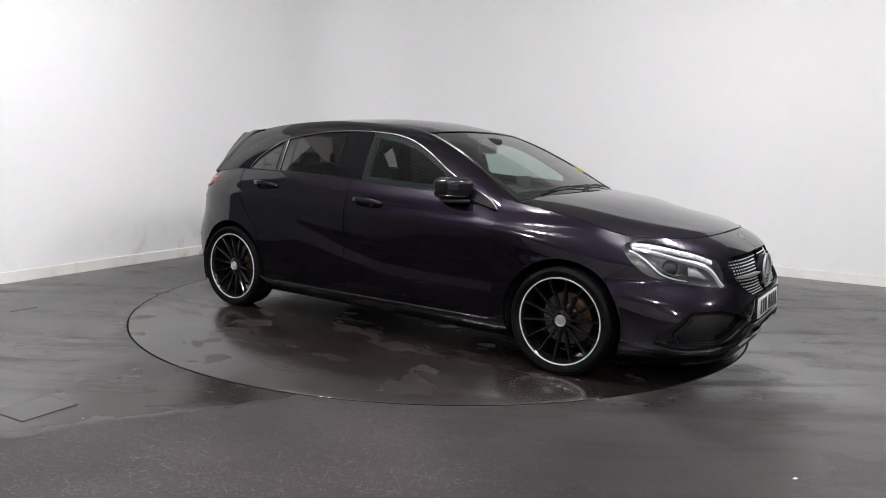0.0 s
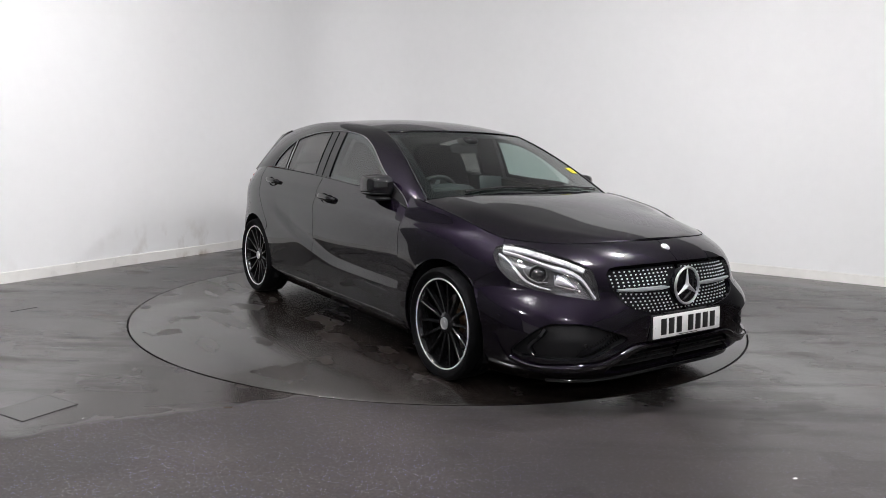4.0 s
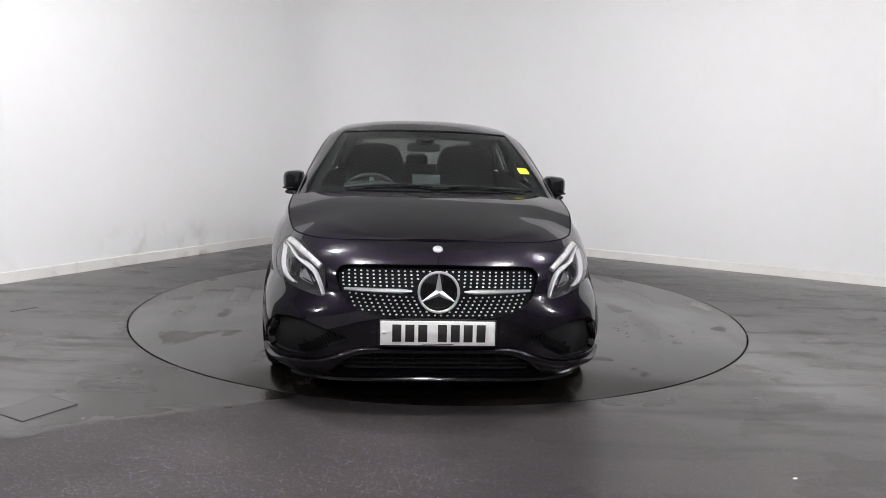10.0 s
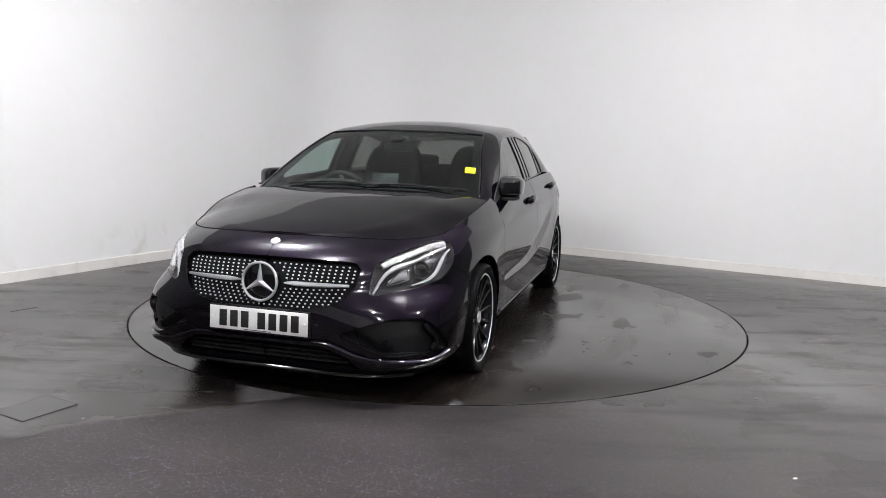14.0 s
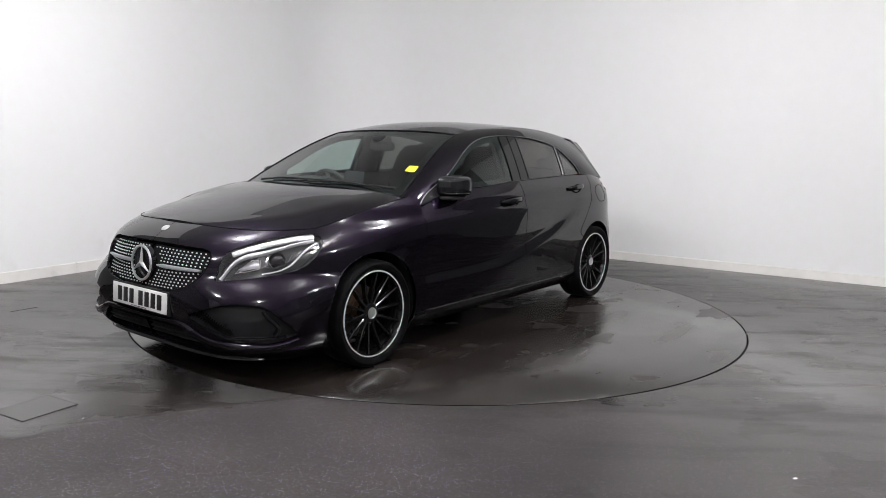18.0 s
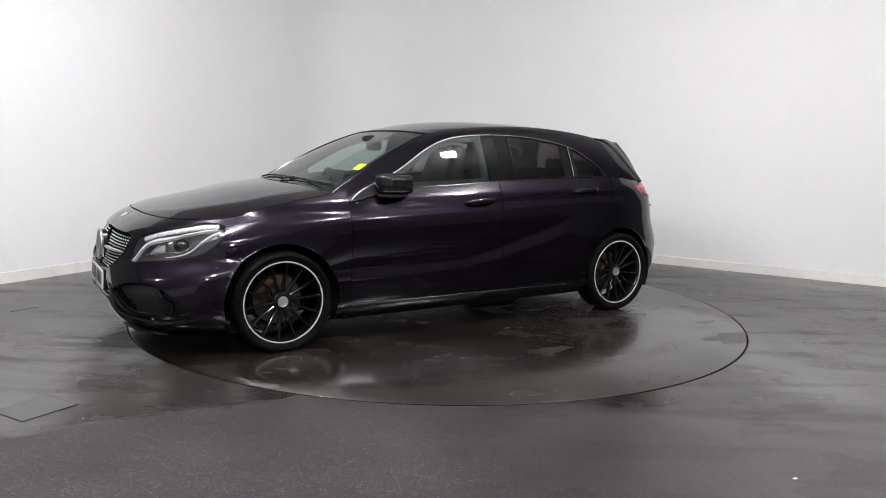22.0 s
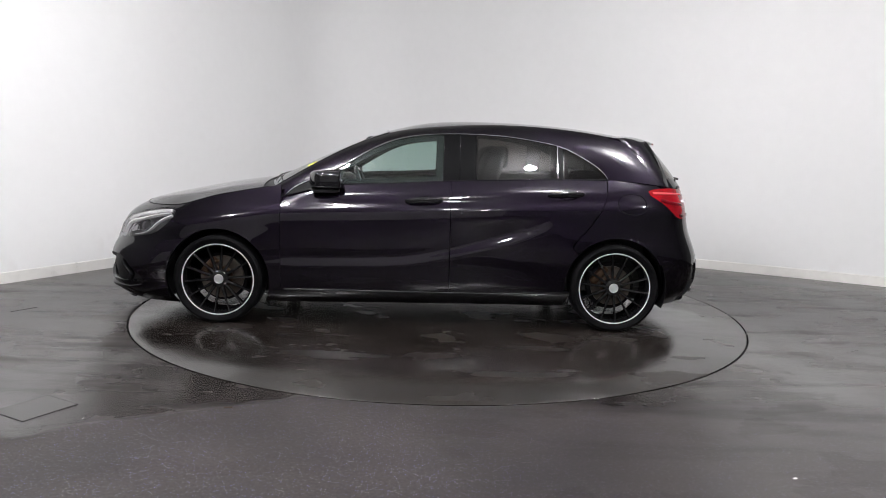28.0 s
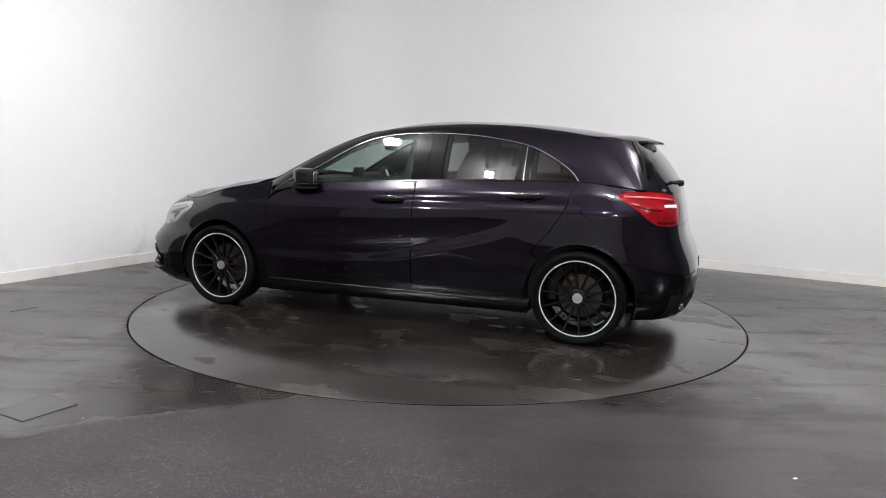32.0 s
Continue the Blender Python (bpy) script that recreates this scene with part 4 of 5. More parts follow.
# number plate with plain bars for its characters
plate = part("number_plate", box_bm(0.006, 0.520, 0.111, (0, 0, 0), 0.0028), PLATE_WHITE, car, "white number plate")
plate.matrix_basis = pose(2.2445, 0, 0.398, 0, -3, 0)
for k in range(7):
    y = 0.205 - 0.0585 * k - (0.030 if k > 3 else 0)
    part("character_bar", box_bm(0.002, 0.041, 0.079, (0.0036, y - 0.01, 0), 0.0008), PLATE_BLACK, plate)
part("maker_bar", box_bm(0.001, 0.14, 0.003, (0.0034, 0, -0.049)), PLATE_BLACK, plate)
for y in (0.243, -0.243):
    part("screw_cap", moved(lathe_bm([(0.0001, 0.003), (0.004, 0.0025), (0.006, 0)], 12), pose(0.003, y, 0.002, 0, 0, -90)), PLATE_WHITE, plate)
part("plate_holder", box_bm(0.03, 0.535, 0.128, (2.226, 0, 0.396), 0.008), BLACK_PLASTIC, car)

# lower intake with slats, side intakes with mesh and fins
low = part("lower_intake", ring_sheet(0, 0.36, 0.2, 2.6, 56, 26, keep=[(-0.05, 0.302), (0.0, 0.302), (0.112, 0.304), (0.185, 0.299), (0.247, 0.256), (0.325, 0.190), (0.31, 0.174), (-0.05, 0.174)], halves="both", top=True, push=-0.05, fold=0, gap=0), LINER, car, "dark lower air intake with slats")
lw = [q for q in LOWER if q[0] >= 0]
part("intake_wall", join(well(lw, 0.05, top=True), well(lw, 0.05, True, top=True)), BLACK_GLOSS, low)
for z in (0.205, 0.232, 0.259):
    path = [(s, z) for s in np.linspace(0.0, 0.25 if z < 0.24 else 0.22, 20)]
    part("slat", join(ribbon(path, 0.008, -0.03, 0.02), ribbon(path, 0.008, -0.03, 0.02, True)), BLACK_PLASTIC, low)
for s in (0.035, 0.085, 0.135):
    for m in (False, True):
        part("slat_post", ribbon([(s, z) for z in np.linspace(0.186, 0.286, 6)], 0.008, -0.036, 0.01, m), BLACK_PLASTIC, low)
part("splitter", join(*[ribbon(smooth_path([(0.0, 0.158), (0.15, 0.155), (0.30, 0.151), (0.45, 0.147), (0.58, 0.143)]), lambda t: 0.018 * (1 - 0.4 * t), 0.006, 0.014, m) for m in (False, True)]), BLACK_GLOSS, car, "gloss black front splitter")
part("lower_lip", join(*[ribbon(smooth_path([(0.0, 0.312), (0.11, 0.313), (0.182, 0.307), (0.25, 0.273), (0.33, 0.243), (0.42, 0.232), (0.55, 0.228), (0.68, 0.230), (0.75, 0.248)], 8), lambda t: 0.022 + 0.022 * math.sin(math.pi * min(1, t * 1.1)) ** 2, 0.010, 0.016, m) for m in (False, True)]), PAINT, car)
for m in (False, True):
    it = part("side_intake", ring_sheet(0.18, 0.79, 0.9, 3.2, 60, 34, keep=INTAKE, halves="right" if m else "left", top=True, push=-0.034, fold=0, gap=0), BLACK_PLASTIC, car, "black side air intake with a mesh floor")
    part("intake_wall", well(INTAKE, 0.036, m, True), BLACK_PLASTIC, it)
    part("intake_fin", ribbon(smooth_path([(0.60, 0.410), (0.645, 0.365), (0.685, 0.305), (0.665, 0.272)]), 0.022, -0.010, 0.02, m), BLACK_GLOSS, it)
    part("intake_rim", ribbon(smooth_path([(0.30, 0.321), (0.36, 0.288), (0.42, 0.268), (0.52, 0.264), (0.62, 0.264), (0.71, 0.267)]), 0.008, -0.004, 0.012, m), BLACK_GLOSS, it)
    bms = []
    for i in range(16):
        s0 = 0.25 + 0.0125 * i
        lo = float(np.interp(s0, (0.25, 0.30, 0.36, 0.42), (0.350, 0.322, 0.288, 0.268))) + 0.006
        hi = lo + 0.05 * (1 - 0.4 * i / 16)
        bms.append(ribbon([(s0, lo), (s0 + 0.022, hi)], 0.0028, -0.026, 0.005, m))
        bms.append(ribbon([(s0 + 0.022, lo), (s0, hi)], 0.0028, -0.027, 0.005, m))
    part("mesh", join(*bms), BLACK_GLOSS, it)


# headlights
def headlight(m):
    hl = part("headlight", ring_sheet(0.27, 0.74, 3.4, 6, 44, 36, keep=HEAD, halves="right" if m else "left", top=True, push=-0.055, fold=0, gap=0), SMOKED, car, "clear headlight with bright light guides, unlit")
    part("housing_wall", well(HEAD, 0.056, m, True), SMOKED, hl)
    part("lens", ring_sheet(0.27, 0.74, 3.4, 6, 60, 50, keep=HEAD, halves="right" if m else "left", top=True, push=-0.001, fold=0, gap=0), GLASS_LAMP, hl, "clear polycarbonate lens")
    part("brow", ribbon(smooth_path([(0.655, 0.752), (0.60, 0.750), (0.53, 0.738), (0.46, 0.720), (0.40, 0.700), (0.35, 0.672)]), lambda t: 0.030 - 0.004 * t, -0.010, 0.010, m), mat_crystal, hl, "ribbed crystal brow")
    part("light_guide", ribbon(smooth_path([(0.655, 0.736), (0.60, 0.727), (0.53, 0.706), (0.465, 0.684), (0.405, 0.664), (0.370, 0.634), (0.347, 0.590), (0.329, 0.552)], 8), lambda t: 0.010 + 0.014 * math.exp(-((t - 0.66) / 0.2) ** 2), -0.014, 0.014, m), LED_WHITE, hl, "white light guide")
    part("lower_guide", ribbon(smooth_path([(0.668, 0.722), (0.640, 0.704), (0.615, 0.665), (0.594, 0.622), (0.560, 0.594), (0.490, 0.577)], 8), lambda t: 0.012 - 0.006 * t, -0.014, 0.014, m), LED_WHITE, hl, "white light guide")
    p, n = on_ring(0.535, 0.648, -0.046, True)
    q = Vector(n * (1, -1 if m else 1, 1)).to_track_quat("Y", "Z").to_matrix().to_4x4()
    at = Matrix.Translation(p * (1, -1 if m else 1, 1)) @ q
    r = 0.040
    part("projector", moved(lathe_bm([(0.0001, 0.026), (r * 0.45, 0.023), (r * 0.8, 0.013), (r, 0.0), (r * 1.05, -0.004)], 28), at), BLACK_GLOSS, hl, "dark glass projector lens")
    part("bezel", moved(lathe_bm([(r, 0.0), (r * 1.04, 0.010), (r * 1.13, 0.011), (r * 1.20, -0.008)], 28), at), SMOKED, hl)
    part("projector_ring", ribbon(smooth_path([(0.583, 0.672), (0.578, 0.640), (0.558, 0.616), (0.530, 0.606), (0.500, 0.612)]), 0.006, -0.026, 0.008, m), CHROME, hl, "thin chrome ring")
    part("reflector", ribbon([(0.392, 0.596), (0.42, 0.612), (0.445, 0.624), (0.468, 0.630)], lambda t: 0.014 + 0.034 * t, -0.036, 0.006, m), SATIN, hl, "silver reflector wedge")
    for path in ([(0.470, 0.642), (0.435, 0.652), (0.383, 0.584)], [(0.474, 0.602), (0.430, 0.590), (0.383, 0.582)], [(0.470, 0.650), (0.476, 0.602)]):
        part("reflector_edge", ribbon(path, 0.005, -0.026, 0.006, m), CHROME, hl, "bright reflector edge")


mat_crystal = mat("ribbed_crystal", (0.64, 0.64, 0.65), 0.25, 0.3, var=0.7, scale=60, bump=1.0, bscale=220)
for m in (False, True):
    headlight(m)


# tail lamps
for m in (False, True):
    sd = "right" if m else "left"
    tl = part("tail_lamp", ring_sheet(2.22, 2.88, 4.2, 6, 60, 34, keep=TAIL, halves=sd, top=False, push=-0.0015, fold=0.02, gap=0), RED_LENS, car, "red tail lamp with a white reversing panel")
    part("bright_band", ribbon(smooth_path([(2.30, 0.954), (2.38, 0.952), (2.48, 0.949), (2.60, 0.944), (2.72, 0.932)]), lambda t: 0.016 * (1 - 0.4 * t), 0.003, 0.004, m), mat("pink_reflector", (0.50, 0.06, 0.07), 0.1, coat=1.0) if not m else bpy.data.materials["pink_reflector"], tl)
    part("dark_band", ribbon(smooth_path([(2.345, 0.907), (2.42, 0.890), (2.50, 0.880), (2.575, 0.874)]), 0.020, 0.003, 0.004, m), RED_DEEP, tl)
    part("reversing_lens", ribbon([(2.60, 0.896), (2.65, 0.896), (2.70, 0.894), (2.755, 0.892)], lambda t: 0.018 + 0.006 * t, 0.004, 0.005, m), WHITE_LENS, tl, "white reversing lens")
    part("lower_red", ribbon(smooth_path([(2.52, 0.803), (2.61, 0.797), (2.72, 0.800)]), 0.018, 0.003, 0.004, m), RED_DEEP, tl)


# badge on the nose, parking sensors, fuel flap
p, n = on_ring(0.0, 0.757, 0.002, True)
badge = part("bonnet_badge", moved(lathe_bm([(0.0001, 0.006), (0.016, 0.0055), (0.018, 0.0040), (0.021, 0.0045), (0.0245, -0.001)], 24), Matrix.Translation(p) @ Vector(n).to_track_quat("Y", "Z").to_matrix().to_4x4()), SATIN, car, "round silver badge")
for s, z in ((0.14, 0.395), (0.42, 0.33), (0.768, 0.432)):
    for m in (1, -1):
        p, n = on_ring(s, z, 0.0006 if s != 0.42 else -0.03, True)
        part("parking_sensor", moved(lathe_bm([(0.0001, 0.002), (0.008, 0.002), (0.0105, 0.0)], 16), Matrix.Translation(p * (1, m, 1)) @ Vector(n * (1, m, 1)).to_track_quat("Y", "Z").to_matrix().to_4x4()), BLACK_GLOSS if s == 0.14 else PAINT, car)
for s, z in ((2.45, 0.50), (2.75, 0.50)):
    for m in (1, -1):
        p, n = on_ring(s, z, 0.0006)
        part("parking_sensor", moved(lathe_bm([(0.0001, 0.002), (0.008, 0.002), (0.0105, 0.0)], 16), Matrix.Translation(p * (1, m, 1)) @ Vector(n * (1, m, 1)).to_track_quat("Y", "Z").to_matrix().to_4x4()), PAINT, car)
loop = [on_ring(2.172 + 0.064 * math.copysign(abs(math.cos(a)) ** 0.8, math.cos(a)), 0.876 + 0.068 * math.copysign(abs(math.sin(a)) ** 0.8, math.sin(a)), -0.0012)[0] for a in np.linspace(0, 2 * math.pi, 49)[:-1]]
part("fuel_flap_seam", tube_bm(loop, 0.0032, 6, closed=True), LINER, car)


# door handles, chrome window trim, sill accent
def handle(x, z, length, m):
    pts = []
    for t in np.linspace(-1, 1, 17):
        xx = x - t * length / 2
        zz = z + 0.006 * t
        s = s_of_x(xx, zz)
        q, n = on_ring(s, zz, 0.004 + 0.030 * (1 - abs(t) ** 4), False)
        pts.append(q * (1, -1 if m else 1, 1))
    h = part("door_handle", tube_bm(pts, lambda t: 0.0205 * (0.55 + 0.45 * math.sin(math.pi * min(1, max(0, t))) ** 0.5), 10, 0.6), BLACK_GLOSS, car, "gloss black door handle")
    q, n = on_ring(s_of_x(x, z), z - 0.002, 0.0)
    cup = lathe_bm([(0.0001, -0.012), (0.03, -0.010), (0.042, 0.0005)], 24)
    part("handle_cup", moved(cup, Matrix.Translation(Vector(q * (1, -1 if m else 1, 1)) + Vector((-0.01, 0.012 * (-1 if m else 1), 0))) @ Matrix.Diagonal((1.7, 1, 0.8, 1)) @ (Matrix() if not m else Matrix.Rotation(math.pi, 4, "Z"))), PAINT, h)


for m in (False, True):
    sg = -1 if m else 1
    handle(-0.035, 0.868, 0.245, m)
    handle(-0.990, 0.930, 0.235, m)
    top_line = [dlo(t) * (1, sg, 1) + np.array((0, 0.003 * sg, 0)) for t in np.linspace(0.004, 0.996, 70)]
    part("window_trim", tube_bm(top_line, 0.0028, 6), TRIM_BRIGHT, car, "thin bright window trim")
    bl = [belt_pt(x) * (1, sg, 1) + np.array((0, 0.002 * sg, 0.002)) for x in np.linspace(0.89, -1.285, 50)]
    part("belt_trim", tube_bm(bl, 0.0052, 6), BLACK_GLOSS, car)
    for xx in (-0.163, -0.275, -0.383, -0.945, -0.985):
        part("pillar_trim", tube_bm([np.array(window_pt(xx, h)) * (1, sg, 1) + np.array((0, 0.006 * sg, 0)) for h in np.linspace(0.02, 0.98, 8)], 0.003, 6), CHROME if xx == -0.945 else BLACK_GLOSS, car)
    part("sill_accent", tube_bm([on_ring(s, 0.247, 0.004, False)[0] * (1, sg, 1) for s in np.linspace(1.0, 1.99, 24)], 0.0065, 8), mat("satin_black_trim", (0.03, 0.03, 0.032), 0.25, 0.6, rvar=0.05) if not m else bpy.data.materials["satin_black_trim"], car)
    tri = [[np.array(window_pt(x, h)) * (1, sg, 1) + np.array((0, 0.004 * sg, 0)) for h in np.linspace(0, 1, 5)] for x in np.linspace(0.885, 0.66, 8)]
    part("mirror_sail", loft(tri, 0.0, out=(0.3, 0, 0.5)), BLACK_PLASTIC, car)


# door mirrors
def superell(cx, cy, cz, rx, ry, rz, e1=0.6, e2=0.7, nu=28, nv=16, shape=None):
    bm = bmesh.new()
    pw = lambda c, e: math.copysign(abs(c) ** e, c)
    rows = []
    for j in range(nv + 1):
        v = -math.pi / 2 + math.pi * j / nv
        row = []
        for i in range(nu):
            u = 2 * math.pi * i / nu
            q = Vector((rx * pw(math.cos(v), e1) * pw(math.cos(u), e2), ry * pw(math.cos(v), e1) * pw(math.sin(u), e2), rz * pw(math.sin(v), e1)))
            if shape:
                q = shape(q)
            row.append(bm.verts.new(q + Vector((cx, cy, cz))))
        rows.append(row)
    for a, b in zip(rows, rows[1:]):
        for i in range(nu):
            bm.faces.new((a[i], a[(i + 1) % nu], b[(i + 1) % nu], b[i]))
    bmesh.ops.remove_doubles(bm, verts=bm.verts[:], dist=1e-6)
    bmesh.ops.recalc_face_normals(bm, faces=bm.faces[:])
    return bm


for m in (False, True):
    def shape(q):
        return Vector((q.x * (1 - 0.25 * (q.y / 0.1)) - 0.035 * (q.y / 0.1), q.y, q.z * (1 - 0.15 * (q.y / 0.1)) + 0.004))
    body = superell(0.600, 0.860, 0.986, 0.118, 0.067, 0.065, 0.50, 0.58, shape=shape)
    for v in body.verts:
        v.co.x = max(v.co.x, 0.535 - 0.18 * (v.co.y - 0.860))
    mr = part("door_mirror", mirror_bm(body) if m else body, BLACK_GLOSS, car, "gloss black door mirror")
    gl = superell(0.531, 0.861, 0.988, 0.006, 0.056, 0.052, 0.5, 0.6, 20, 8, shape=lambda q: Vector((q.x - 0.18 * q.y, q.y, q.z * (1 - 0.12 * (q.y / 0.1)))))
    part("mirror_glass", mirror_bm(gl) if m else gl, CHROME, mr)
    base = superell(0.625, 0.850, 0.918, 0.095, 0.060, 0.014, 0.6, 0.7, shape=lambda q: Vector((q.x, q.y, q.z + 0.18 * max(0, -q.x) * 0.2)))
    part("mirror_foot", mirror_bm(base) if m else base, BLACK_PLASTIC, mr)
    strip = superell(0.613, 0.862, 0.946, 0.108, 0.066, 0.009, 0.6, 0.65)
    part("indicator", mirror_bm(strip) if m else strip, BLACK_GLOSS, mr)


# ---- wheels in detail, wheel wells, underside ----
def spoke_mesh():
    bm = bmesh.new()
    prof = []
    for t in np.linspace(0, 1, 7):
        r = 0.044 + (0.2345 - 0.044) * t
        w = 0.0095 - 0.0045 * t + 0.004 * max(0, t - 0.85) / 0.15
        y = 0.058 + 0.024 * t ** 1.6
        prof.append((r, w, y))
    rows = []
    for r, w, y in prof:
        rows.append([bm.verts.new(q) for q in ((r, y - 0.032, -w), (r, y - 0.004, -w), (r, y, -w * 0.55), (r, y, w * 0.55), (r, y - 0.004, w), (r, y - 0.032, w))])
    for a, b in zip(rows, rows[1:]):
        for j in range(6):
            bm.faces.new((a[j], b[j], b[(j + 1) % 6], a[(j + 1) % 6]))
    bmesh.ops.recalc_face_normals(bm, faces=bm.faces[:])
    sharpen(bm, 30)
    me = bpy.data.meshes.new("spoke")
    bm.to_mesh(me)
    bm.free()
    me.materials.append(RIM_BLACK)
    me.shade_smooth()
    return me


SPOKE = spoke_mesh()
for wh in [o for o in car.children if o.name.split(".")[0] == "wheel"]:
    front = wh.matrix_basis.translation.x > 0
    for k in range(14):
        o = new("spoke", SPOKE)
        o.parent = wh
        o.matrix_basis = Matrix.Rotation(2 * math.pi * k / 14 + (0.1 if front else 0.32), 4, "Y")
    part("dust_shield", lathe_bm([(0.05, -0.06), (0.165, -0.062), (0.17, -0.07)], 40), LINER, wh)
    part("hub", lathe_bm([(0.030, 0.066), (0.046, 0.064), (0.058, 0.058), (0.064, 0.045), (0.064, 0.01)], 40), RIM_BLACK, wh)
    part("hub_cap", lathe_bm([(0.0001, 0.071), (0.012, 0.071), (0.014, 0.069), (0.026, 0.069), (0.0285, 0.0715), (0.0315, 0.0705), (0.033, 0.064)], 32), SATIN, wh, "silver hub cap")
    bolt = lathe_bm([(0.0001, 0.060), (0.006, 0.060), (0.008, 0.056), (0.008, 0.045)], 12)
    me = bpy.data.meshes.new("wheel_bolt")
    bolt.to_mesh(me)
    bolt.free()
    me.materials.append(SATIN)
    for k in range(5):
        a = 2 * math.pi * k / 5 + 0.3
        o = new("wheel_bolt", me)
        o.parent = wh
        o.matrix_basis = pose(0.050 * math.cos(a), -0.001, 0.050 * math.sin(a))
    part("brake_disc", lathe_bm([(0.06, -0.018), (0.074, -0.018), (0.076, -0.028), (0.147 if front else 0.138, -0.028), (0.147 if front else 0.138, -0.050), (0.07, -0.05)], 48), STEEL, wh, "bare steel brake disc")
    part("brake_bell", lathe_bm([(0.0001, -0.012), (0.066, -0.012), (0.076, -0.017), (0.076, -0.03)], 32), BRONZE, wh)
    cal = box_bm(0.055, 0.075, 0.15, (0, 0, 0), 0.016)
    for v in cal.verts:
        v.co.x -= 0.6 * v.co.z ** 2 / 0.15
    a = radians(40)
    part("brake_caliper", moved(cal, Matrix.Rotation(-a if wh.matrix_basis.translation.y > 0 else a - math.pi, 4, "Y") @ Matrix.Translation((0.128, -0.038, 0))), BRONZE, wh)

for x in AXLES:
    for sg in (1, -1):
        bm = bmesh.new()
        rows = []
        for y in (0.50, 0.62, 0.74, 0.850):
            rows.append([bm.verts.new((x + (ARCH_R + 0.012) * math.cos(a), y * sg, HUB_Z + (ARCH_R + 0.012) * math.sin(a))) for a in np.linspace(radians(-22), radians(202), 40)])
        for a, b in zip(rows, rows[1:]):
            for i in range(39):
                bm.faces.new((a[i], a[i + 1], b[i + 1], b[i]))
        bm.faces.new(rows[0])
        part("wheel_well", bm, LINER, car)
part("underbody", box_bm(1.98, 1.62, 0.06, (0.0, 0, 0.20), 0.02), LINER, car)
part("front_undertray", box_bm(0.46, 1.20, 0.03, (1.82, 0, 0.175), 0.012), LINER, car)
part("rear_undertray", box_bm(0.20, 1.30, 0.04, (-1.80, 0, 0.22), 0.015), LINER, car)
for sg in (1, -1):
    part("bonnet_seam", tube_bm([ring(np.array(s), 6.0, True) * (1, sg, 1) + np.array((0, 0, 0.0004)) for s in np.linspace(0.0, 0.985, 60)], 0.0028, 6), LINER, car)
# rear valance, exhaust tips
for sg in (1, -1):
    part("exhaust_tip", moved(lathe_bm([(0.030, -0.05), (0.030, 0.0), (0.034, 0.003), (0.038, 0.0), (0.038, -0.06)], 28), Matrix.Translation((-1.975, 0.50 * sg, 0.262)) @ Matrix.Rotation(math.pi / 2, 4, "Z") @ Matrix.Diagonal((2.1, 1, 1, 1))), CHROME, car, "chrome exhaust tip")
    part("rear_vent", ribbon(smooth_path([(2.67, 0.385), (2.75, 0.395), (2.83, 0.41), (2.90, 0.42)]), lambda t: 0.15 - 0.05 * t, 0.004, 0.01, sg < 0), BLACK_GLOSS, car)
part("rear_valance", ring_sheet(2.56, 3.0, 0.3, 1.55, 40, 12, halves="both", top=False, push=0.004, fold=0.02), BLACK_PLASTIC, car)


# ---- tail: spoiler, side blades, wiper ----
def spoiler_pt(h, f, low):
    a = np.array(roof_pt(0.93, f))
    tip = np.array((-1.755 + 0.165 * abs(f) ** 2.2, 0.51 * f, 1.300 - 0.010 * f * f))
    p = a + (tip - a) * h
    p[2] += 0.016 * math.sin(math.pi * h)
    if low:
        p[2] -= 0.006 + 0.030 * (1 - h) + 0.010
    return p


sp = [[spoiler_pt(h, f, False) for f in np.linspace(-1, 1, 31)] for h in np.linspace(0, 1, 8)]
sp += [[spoiler_pt(h, f, True) for f in np.linspace(-1, 1, 31)] for h in np.linspace(1, 0.2, 6)]
part("spoiler", loft(sp, 0.0, out=(-1.5, 0, 1.31)), PAINT, car, "roof spoiler in body colour")
for sg in (1, -1):
    cheek = []
    for h in np.linspace(0, 1, 9):
        a, b = spoiler_pt(h, 1.0, False), np.array(edge(7.45 + 1.35 * h)) + np.array((0, 0.002, 0))
        cheek.append([a + (b - a) * w + np.array((0, 0.010 * math.sin(math.pi * w), 0)) for w in np.linspace(0, 1, 5)])
    part("spoiler_cheek", loft(cheek, 0.004, out=(-1.3, 0, 1.0), mirror=sg < 0), PAINT, car)
part("brake_light", box_bm(0.006, 0.30, 0.014, (-1.758, 0, 1.288), 0.002), RED_DEEP, car)
for sg in (1, -1):
    P = []
    for t in np.linspace(0, 1, 12):
        a = np.array(edge(8.0 + 2.0 * t))
        b = gate_pt(1 - t, 0.93)
        b = b + np.array((-0.004, 0.0, 0))
        P.append([a + (b - a) * w + np.array((0, 0.018, 0)) * math.sin(math.pi * w) for w in np.linspace(0.02, 1, 11)])
    part("quarter_fill", loft([r[:7] for r in P], 0.01, out=(-1.3, 0, 1.0), mirror=sg < 0), PAINT, car)
    P = [r[6:] for r in P]
    part("tail_blade", loft(P, 0.01, out=(-1.3, 0, 1.0), mirror=sg < 0), BLACK_GLOSS, car, "gloss black blade beside the rear screen")
part("tailgate_trim", loft([[gate_pt(h, f) + np.array((-0.003, 0, 0)) for f in np.linspace(-1, 1, 31)] for h in np.linspace(-0.02, 0.16, 4)], 0.01, out=(-1.0, 0, 0.9)), PAINT, car)
